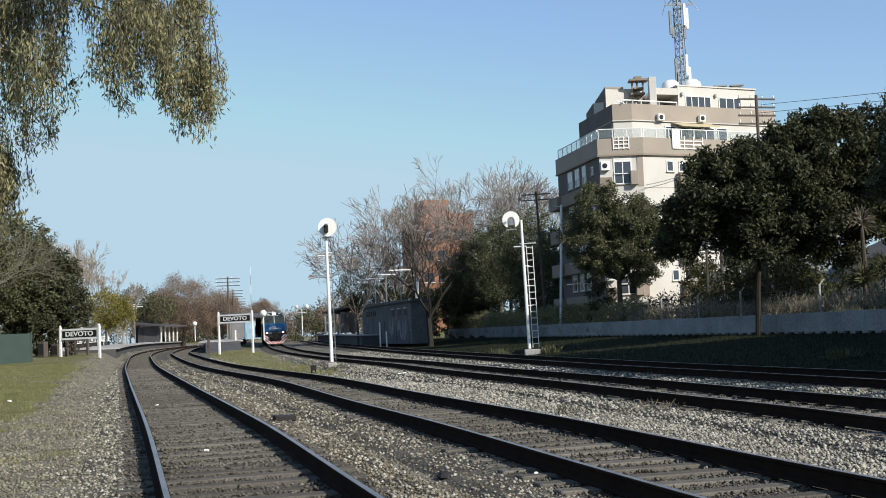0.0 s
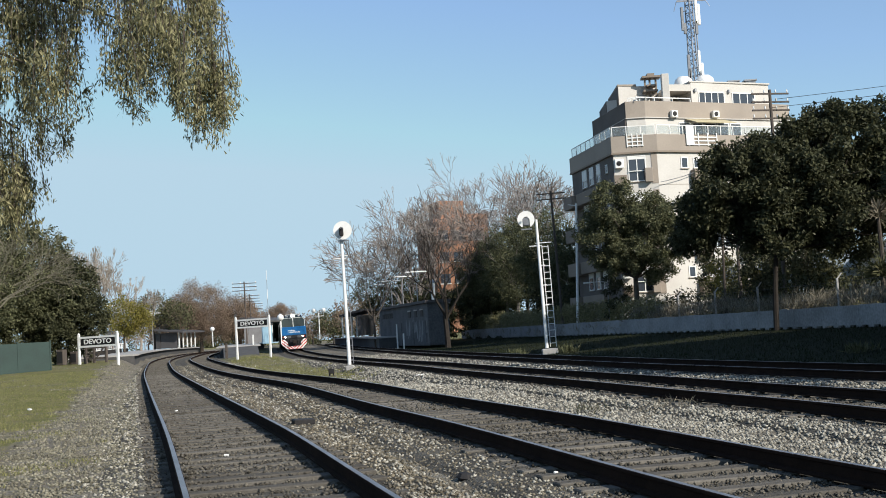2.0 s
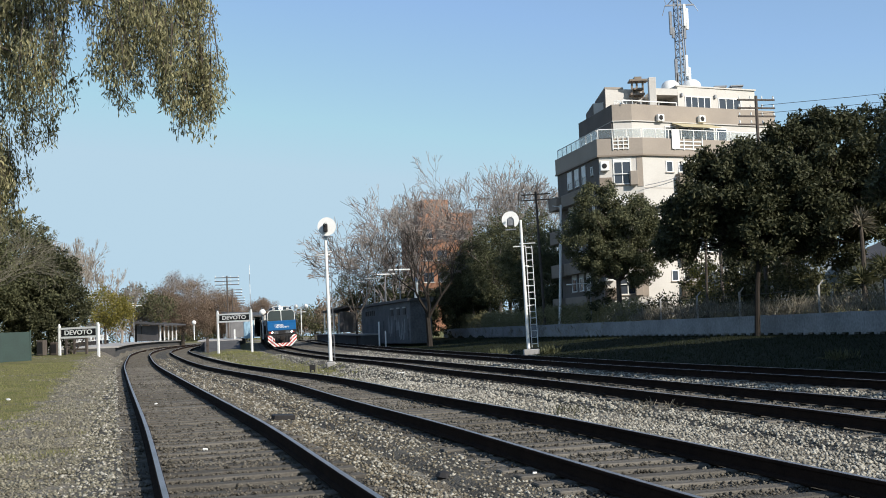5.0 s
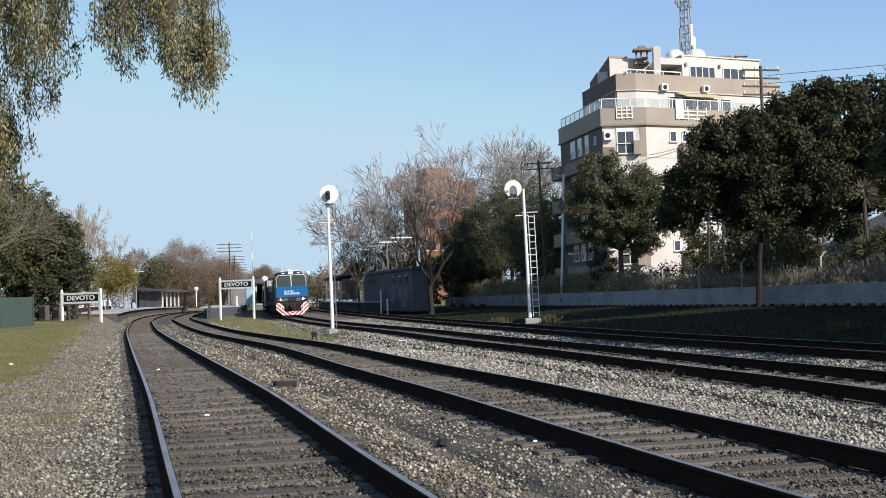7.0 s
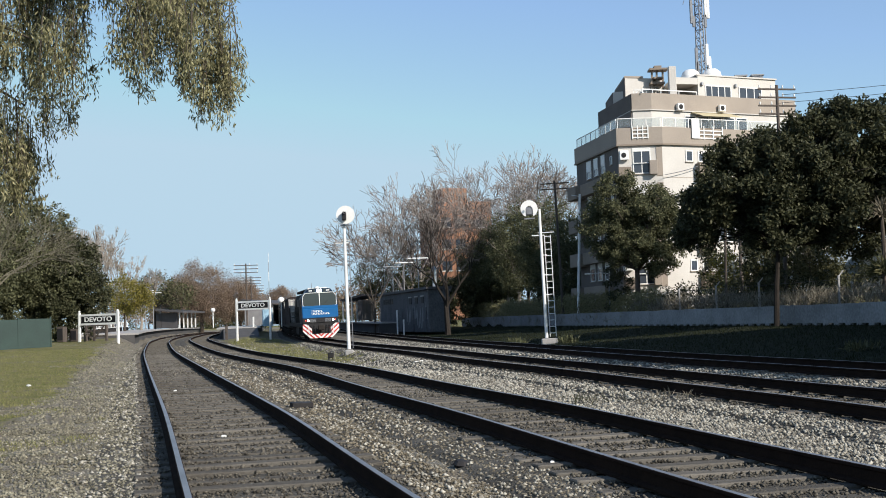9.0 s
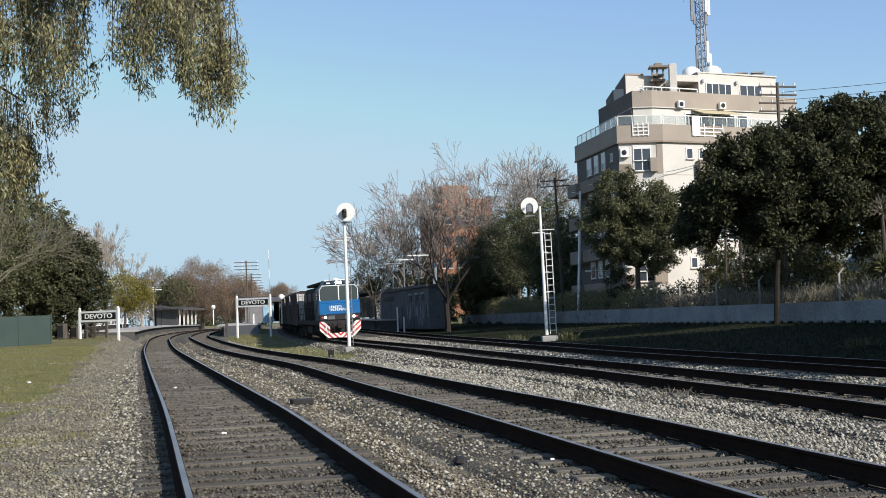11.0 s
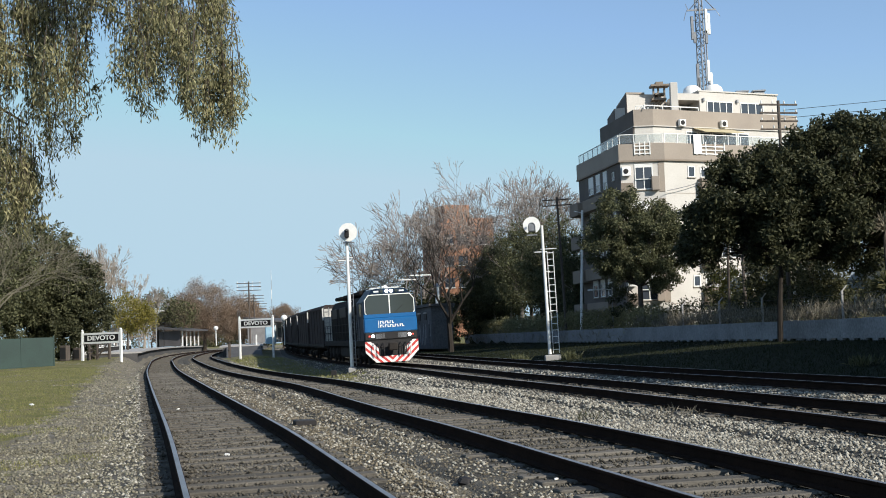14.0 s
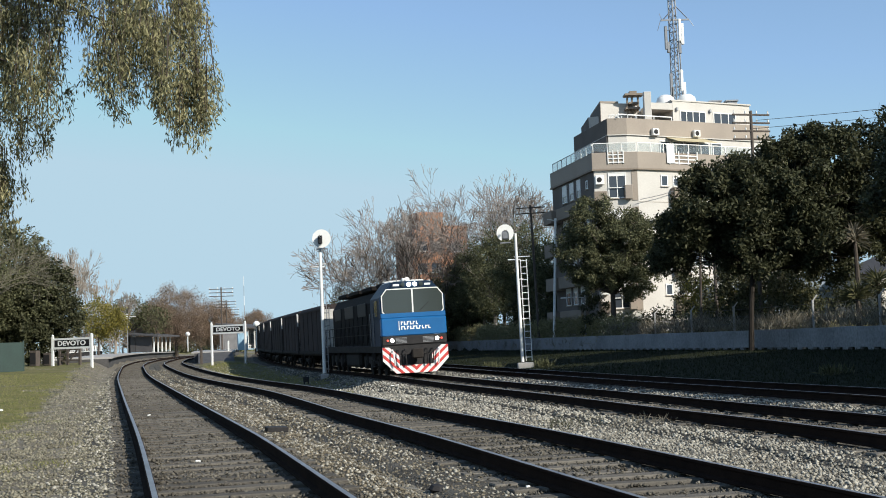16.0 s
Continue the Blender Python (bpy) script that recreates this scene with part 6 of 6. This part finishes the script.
    for y in (-3.9, -15.7):
        bogie = Shape()
        for sgn in (-1, 1):
            bogie.box(sgn * 1.18 - 0.1, sgn * 1.18 + 0.1, y - 2.6, y + 2.6, 0.55, 0.95, bevel=0.05)
            for d in (-1.8, 0, 1.8):
                bogie.box(sgn * 1.22 - 0.14, sgn * 1.22 + 0.14, y + d - 0.22, y + d + 0.22, 0.32, 0.75, bevel=0.04)
                bogie.tube([(sgn * 1.25, y + d + 0.45, 0.5), (sgn * 1.25, y + d + 0.45, 1.05)], 0.12, 8)
            bogie.tube([(sgn * 1.3, y + 0.9, 0.75), (sgn * 1.3, y + 0.9, 1.1)], 0.09, 8)
        part("bogie_frame", bogie, UNDER, L)
        for d in (-1.8, 0, 1.8):
            axles.append((part("wheelset", ws, None, L, "", pose(0, y + d, 0.52)), (0, y + d, 0.52), 0.52))
    return L, axles


WAGON_L = 12.6


def make_wagon(first):
    """The front buffer plane at y = 0, forward is +y."""
    Wg = thing("freight_wagon", "tall dark closed freight wagon with ribbed steel sides", "freight wagon", group="wagons of the train")
    w, y0, y1 = 1.45, -WAGON_L + 0.55, -0.55
    sect = [(-w, 1.15), (-w, 3.75), (-w + 0.25, 3.98), (w - 0.25, 3.98), (w, 3.75), (w, 1.15)]
    body = part("body", face_plate(sect, y0, y1), WAGON, Wg)
    for sgn in (-1, 1):
        for k in range(6):
            y = y0 + 0.1 + (y1 - y0 - 0.2) * k / 5
            part("rib", Shape().box(sgn * w - 0.03, sgn * w + 0.03, y - 0.04, y + 0.04, 1.15, 3.72), WAGON, body)
        part("top_rail", Shape().box(sgn * w - 0.06, sgn * w + 0.06, y0, y1, 3.66, 3.78), WAGON, body)
        part("sill", Shape().box(sgn * w - 0.07, sgn * w + 0.07, y0 - 0.2, y1 + 0.2, 1.0, 1.2), UNDER, Wg)
    sh = Shape()
    for z in (1.5, 1.9, 2.3, 2.7, 3.1, 3.5):
        sh.box(1.0, 1.35, y1 + 0.02, y1 + 0.07, z - 0.02, z + 0.02)
    part("end_ladder", sh.box(0.98, 1.02, y1 + 0.01, y1 + 0.06, 1.2, 3.8).box(1.33, 1.37, y1 + 0.01, y1 + 0.06, 1.2, 3.8), GREYSTEEL, Wg)
    for sgn in (-1, 1):
        part("corner_post", Shape().box(sgn * w - 0.045, sgn * w + 0.045, y1 - 0.07, y1 + 0.03, 2.9, 3.76), first, Wg, "pale corner post")
    part("end_panel", Shape().box(-w + 0.08, w - 0.08, y1, y1 + 0.02, 1.25, 3.7), first, Wg, "pale end sheet")
    part("underframe", Shape().box(-1.2, 1.2, y0 - 0.3, y1 + 0.3, 0.85, 1.15, bevel=0.03), UNDER, Wg)
    part("coupler", Shape().box(-0.15, 0.15, -0.6, 0.1, 0.8, 1.05, bevel=0.03).box(-0.15, 0.15, -WAGON_L, -WAGON_L + 0.6, 0.8, 1.05, bevel=0.03), UNDER, Wg)
    ws = wheelset_mesh(0.44)
    axles = []
    for y in (-2.3, -WAGON_L + 2.3):
        bogie = Shape()
        for sgn in (-1, 1):
            bogie.box(sgn * 1.15 - 0.08, sgn * 1.15 + 0.08, y - 1.2, y + 1.2, 0.42, 0.68, bevel=0.05)
            for d in (-0.9, 0.9):
                bogie.box(sgn * 1.18 - 0.12, sgn * 1.18 + 0.12, y + d - 0.18, y + d + 0.18, 0.28, 0.62, bevel=0.04)
        bogie.box(-1.1, 1.1, y - 0.25, y + 0.25, 0.5, 0.85)
        part("bogie_frame", bogie, UNDER, Wg)
        for d in (-0.9, 0.9):
            axles.append((part("wheelset", ws, None, Wg, "", pose(0, y + d, 0.44)), (0, y + d, 0.44), 0.44))
    return Wg, axles


PALE = mat("pale_wagon_end", (0.55, 0.54, 0.50), (0.35, 0.33, 0.30), 0.8, 1.5, 15, 0.1)
loco, loco_axles = make_locomotive()
wagons = [make_wagon(PALE) for _ in range(9)]
SIZE = 0.92  # the rolling stock is drawn a little larger than it is
for car in [loco] + [w for w, _ in wagons]:
    car.scale = (SIZE, SIZE, SIZE)
ROAD = TRACKS[2]
# seconds, y of the locomotive's front in plan
RUN = [(0.0, 152.5), (16.0, 51.75)]


def front_s(t):
    return ROAD.s_at_y(float(np.interp(t, [r[0] for r in RUN], [r[1] for r in RUN])))


def car_pose(s_front, length, inset):
    """The pose of a car whose front is at s along the road; it runs towards smaller s."""
    a, b = ROAD.at(s_front + inset), ROAD.at(s_front + length - inset)
    d = (a - b) / np.hypot(*(a - b))
    f = a + d * inset
    za, zb = float(rail_z(a[1])), float(rail_z(b[1]))
    tilt = math.degrees(math.atan2(za - zb, length - 2 * inset))
    return pose(f[0], f[1], za + (za - zb) * inset / (length - 2 * inset), tilt, 1.5, math.degrees(math.atan2(d[1], d[0])) - 90)


def motions():
    times = [0.5 * k for k in range(33)]
    walk(loco, [(t, car_pose(front_s(t), LOCO_L * SIZE, 3.9 * SIZE)) for t in times])
    for k, (w, _) in enumerate(wagons):
        walk(w, [(t, car_pose(front_s(t) + (LOCO_L + k * WAGON_L) * SIZE, WAGON_L * SIZE, 2.3 * SIZE)) for t in times])
    fine = [0.1 * k for k in range(161)]
    for axles in [loco_axles] + [a for _, a in wagons[:3]]:
        for ob, at, r in axles:
            walk(ob, [(t, pose(*at, -math.degrees((front_s(0) - front_s(t)) / (r * SIZE)) % 360, 0, 0)) for t in fine])

# ---- loose things on the ground ----
def bed_z(x, y):
    """The height of ground or ballast, for arrays."""
    z = ground_z(x, y)
    for line in TRACKS:
        d = np.abs(x - line.x_at(y)) * 0.967
        b = rail_z(y) + np.interp(d, [0, 0.6, 1.2, 1.75, 2.9], [-0.215, -0.215, -0.2, -0.235, -0.62])
        z = np.maximum(z, b)
    return z


def stones(name, label, xs, ys, zs, rs, mats, seed):
    nr = np.random.RandomState(seed)
    n = len(xs)
    base = np.array([(1, 0, 0), (0, 1, 0), (-1, 0, 0), (0, -1, 0), (0.2, 0.1, 0.75), (-0.1, 0, -0.7)], float)
    V = base[None] * nr.uniform(0.6, 1.35, (n, 6, 3))
    a = nr.uniform(0, 6.28, n)
    c, s = np.cos(a)[:, None], np.sin(a)[:, None]
    tilt = nr.uniform(-0.5, 0.5, (n, 1))
    x = V[..., 0] * c - V[..., 1] * s
    y = V[..., 0] * s + V[..., 1] * c
    z = V[..., 2] + tilt * V[..., 0]
    V = np.stack([x, y, z], -1) * rs[:, None, None] + np.stack([xs, ys, zs], -1)[:, None]
    f = np.array([(0, 1, 4), (1, 2, 4), (2, 3, 4), (3, 0, 4), (1, 0, 5), (2, 1, 5), (3, 2, 5), (0, 3, 5)])
    F = (np.arange(n)[:, None, None] * 6 + f[None]).reshape(-1, 3)
    return tagged(new(name, array_mesh(name, V.reshape(-1, 3), F, mats)), label, "stones", kind="stuff")


def lay_stones():
    nr = np.random.RandomState(21)
    X, Y, R = [], [], []
    for y0, y1, dens, r in ((6.5, 13, 420, 0.023), (13, 21, 230, 0.026), (21, 34, 100, 0.034), (34, 60, 36, 0.05), (60, 100, 14, 0.052)):
        n = int(dens * (y1 - y0) * 24)
        y = nr.uniform(y0, y1, n)
        t1, t4 = TRACKS[0].x_at(y), TRACKS[3].x_at(y)
        x = nr.uniform(0, 1, n) * (t4 + 2.4 - t1 + 8.0) + t1 - 8.0
        X.append(x), Y.append(y), R.append(r * nr.uniform(0.6, 1.4, n))
    x, y, r = np.concatenate(X), np.concatenate(Y), np.concatenate(R)
    keep = (np.abs(x) < 0.40 * y + 0.8) & (turf_amount(x, y) < 0.25 + 0.4 * nr.uniform(0, 1, len(x)))
    near = np.min([np.abs(x - t.x_at(y)) * 0.967 for t in TRACKS], 0)
    rail = np.abs(near - HALF) < 0.1
    keep &= ~rail
    inner = (near < 1.25) & keep
    outer = (near >= 1.25) & keep & (nr.uniform(0, 1, len(x)) < np.where(x < TRACKS[0].x_at(y) - 1.9, 0.9, 1.0))
    inner &= nr.uniform(0, 1, len(x)) < np.where(near > 0.95, 0.4, 0.62)
    z = bed_z(x, y) + 0.008
    path = outer & (x < TRACKS[0].x_at(y) - 1.2 - 1.2 * nr.uniform(0, 1, len(x)) ** 4)
    outer &= ~path
    soil = outer & (x > TRACKS[0].x_at(y) + 1.2) & (x < TRACKS[0].x_at(y) + 3.1) & (nr.uniform(0, 1, len(x)) < 0.78)
    outer &= ~soil
    stones("soiled_stones", "brown soiled crushed stone beside the first track", x[soil], y[soil], z[soil] - 0.006, r[soil] * 0.85, SOILSTONE, 4)
    stones("path_gravel", "fine worn gravel on the path beside the track", x[path], y[path], z[path] - 0.004, r[path] * 0.92, PATHSTONE, 3)
    stones("ballast_stones", "loose grey crushed stone beside the tracks", x[outer], y[outer], z[outer], r[outer], STONE, 1)
    stones("ballast_stones", "dark oily crushed stone between the rails", x[inner], y[inner], z[inner] + 0.012, r[inner] * 0.85, STONE_DARK, 2)


def lay_grass(name, label, n, xf, yr, size, leaf, seed, need=0.4):
    nr = np.random.RandomState(seed)
    y = nr.uniform(yr[0] ** 0.5, yr[1] ** 0.5, n) ** 2
    x0, x1 = xf(y)
    x = x0 + (x1 - x0) * nr.uniform(0, 1, n)
    patch = np.array([noise.noise(Vector((a * 0.7, b * 0.7, 3.0))) for a, b in zip(x, y)])
    k = turf_amount(x, y) + patch * 0.8 > need
    x, y = x[k], y[k]
    z = bed_z(x, y) - 0.01
    m = len(x)
    a, L = nr.uniform(0, 6.28, m), size * nr.uniform(0.5, 1.5, m)
    w = L * 0.11
    lean = nr.normal(0, 0.45, (m, 2)) * L[:, None]
    V = np.stack([np.stack([x - w * np.cos(a), y - w * np.sin(a), z], -1), np.stack([x + w * np.cos(a), y + w * np.sin(a), z], -1), np.stack([x + lean[:, 0], y + lean[:, 1], z + L], -1)], 1).reshape(-1, 3)
    tagged(new(name, array_mesh(name, V, np.arange(3 * m).reshape(-1, 3), leaf)), label, "grass", kind="stuff")


lay_stones()
GRASS = leaf_mat("grass_blade", (0.10, 0.115, 0.034), (0.34, 0.315, 0.13), 0.3, 0.7)
lay_grass("grass", "short dry grass beside the first track", 110000, lambda y: (TRACKS[0].x_at(y) - 11, TRACKS[0].x_at(y) - 1.9), (8, 70), 0.052, GRASS, 31)
lay_grass("grass", "thin grass between the tracks", 16000, lambda y: (TRACKS[1].x_at(y) + 1.6, TRACKS[2].x_at(y) - 1.6), (44, 112), 0.11, GRASS, 32)
# near-black blades: the shade on the verge is in their colour
lay_grass("grass", "rank grass on the verge below the wall, shade put into its colour", 56000, lambda y: (TRACKS[3].x_at(y) + 2.3, WALL.x_at(y)), (20, 126), 0.09, leaf_mat("shaded_verge_grass", (0.008, 0.012, 0.005), (0.022, 0.027, 0.010), 0.1, 0.9), 33)


def tuft(x, y, n, size, label, leaf, seed):
    nr = np.random.RandomState(seed)
    V, F = leaf_cloud(np.stack([x + nr.normal(0, 0.25, 30), y + nr.normal(0, 0.25, 30), bed_z(np.full(30, x), np.full(30, y)) + 0.04], 1), 0.12, n, size, nr, -2.0, 0.09)
    tagged(new("weed_tuft", array_mesh("weed_tuft", V, F, leaf)), label, "weeds", kind="stuff")


tuft(3.5, 21.5, 130, 0.11, "yellow dry weed tuft in the ballast", LEAF_DRY, 1)
tuft(2.3, 22.5, 160, 0.12, "dark weed tuft in the ballast", LEAF_DARK, 2)
tuft(12.6, 40.0, 200, 0.3, "dark green weeds on the shaded verge", LEAF_MID, 3)
tuft(3.0, 68.5, 300, 0.4, "green weeds by the signal base", LEAF_OLIVE, 4)
tuft(5.8, 69.0, 300, 0.4, "green weeds by the signal base", LEAF_OLIVE, 5)
pl = thing("steel_plate", "dark steel plate lying in the gravel", "plate", pose(-3.0, 23.2, float(bed_z(-3.0, 23.2)) + 0.05, 3, 2, 20))
part("plate", Shape().box(-0.2, 0.2, -0.12, 0.12, -0.05, 0.05, bevel=0.015), BLACK, pl)
rk = thing("dark_rock", "dark rock in the gravel between tracks", "rock", pose(-0.05, 13.9, float(bed_z(-0.05, 13.9)) + 0.02))
part("rock", Shape().lathe([(0.05, -0.05), (0.1, 0.0), (0.07, 0.045), (0.02, 0.06)], 7, pose(0, 0, 0, 8, 5, 30)), BLACK, rk)
for k, (x, y, w) in enumerate(((-3.3, 17.2, 0.035), (0.9, 13.2, 0.03), (6.4, 24.0, 0.06), (5.2, 19.5, 0.05), (-1.6, 46.0, 0.16), (-6.9, 30.0, 0.05), (-12.5, 36.0, 0.12))):
    lt = thing("litter", "scrap of pale litter on the ballast", "litter", pose(x, y, float(bed_z(x, y)) + 0.04, 6, 4, 50 * k), "scraps of litter")
    part("scrap", Shape().box(-w, w, -w * 0.4, w * 0.4, -0.015, 0.015, bevel=0.006), WHITE, lt)
for a, b, sag in (((19.8, 75, 14.1), (66, 38, 14.5), 1.0), ((19.6, 75, 13.6), (66, 37, 14.0), 1.0)):
    a, b = Vector(a), Vector(b)
    tagged(new("overhead_wire", Shape().tube([a.lerp(b, u) - Vector((0, 0, sag * 4 * u * (1 - u))) for u in np.linspace(0, 1, 12)], 0.015, 4).mesh("wire", WIRE)), "dark overhead telephone wire from the pole", "wire")


# ---- sleepers, piece by piece ----
for track, mats in track_obs:
    for m in mats:
        part("sleeper", sleeper_mesh, None, track, "", m)
motions()
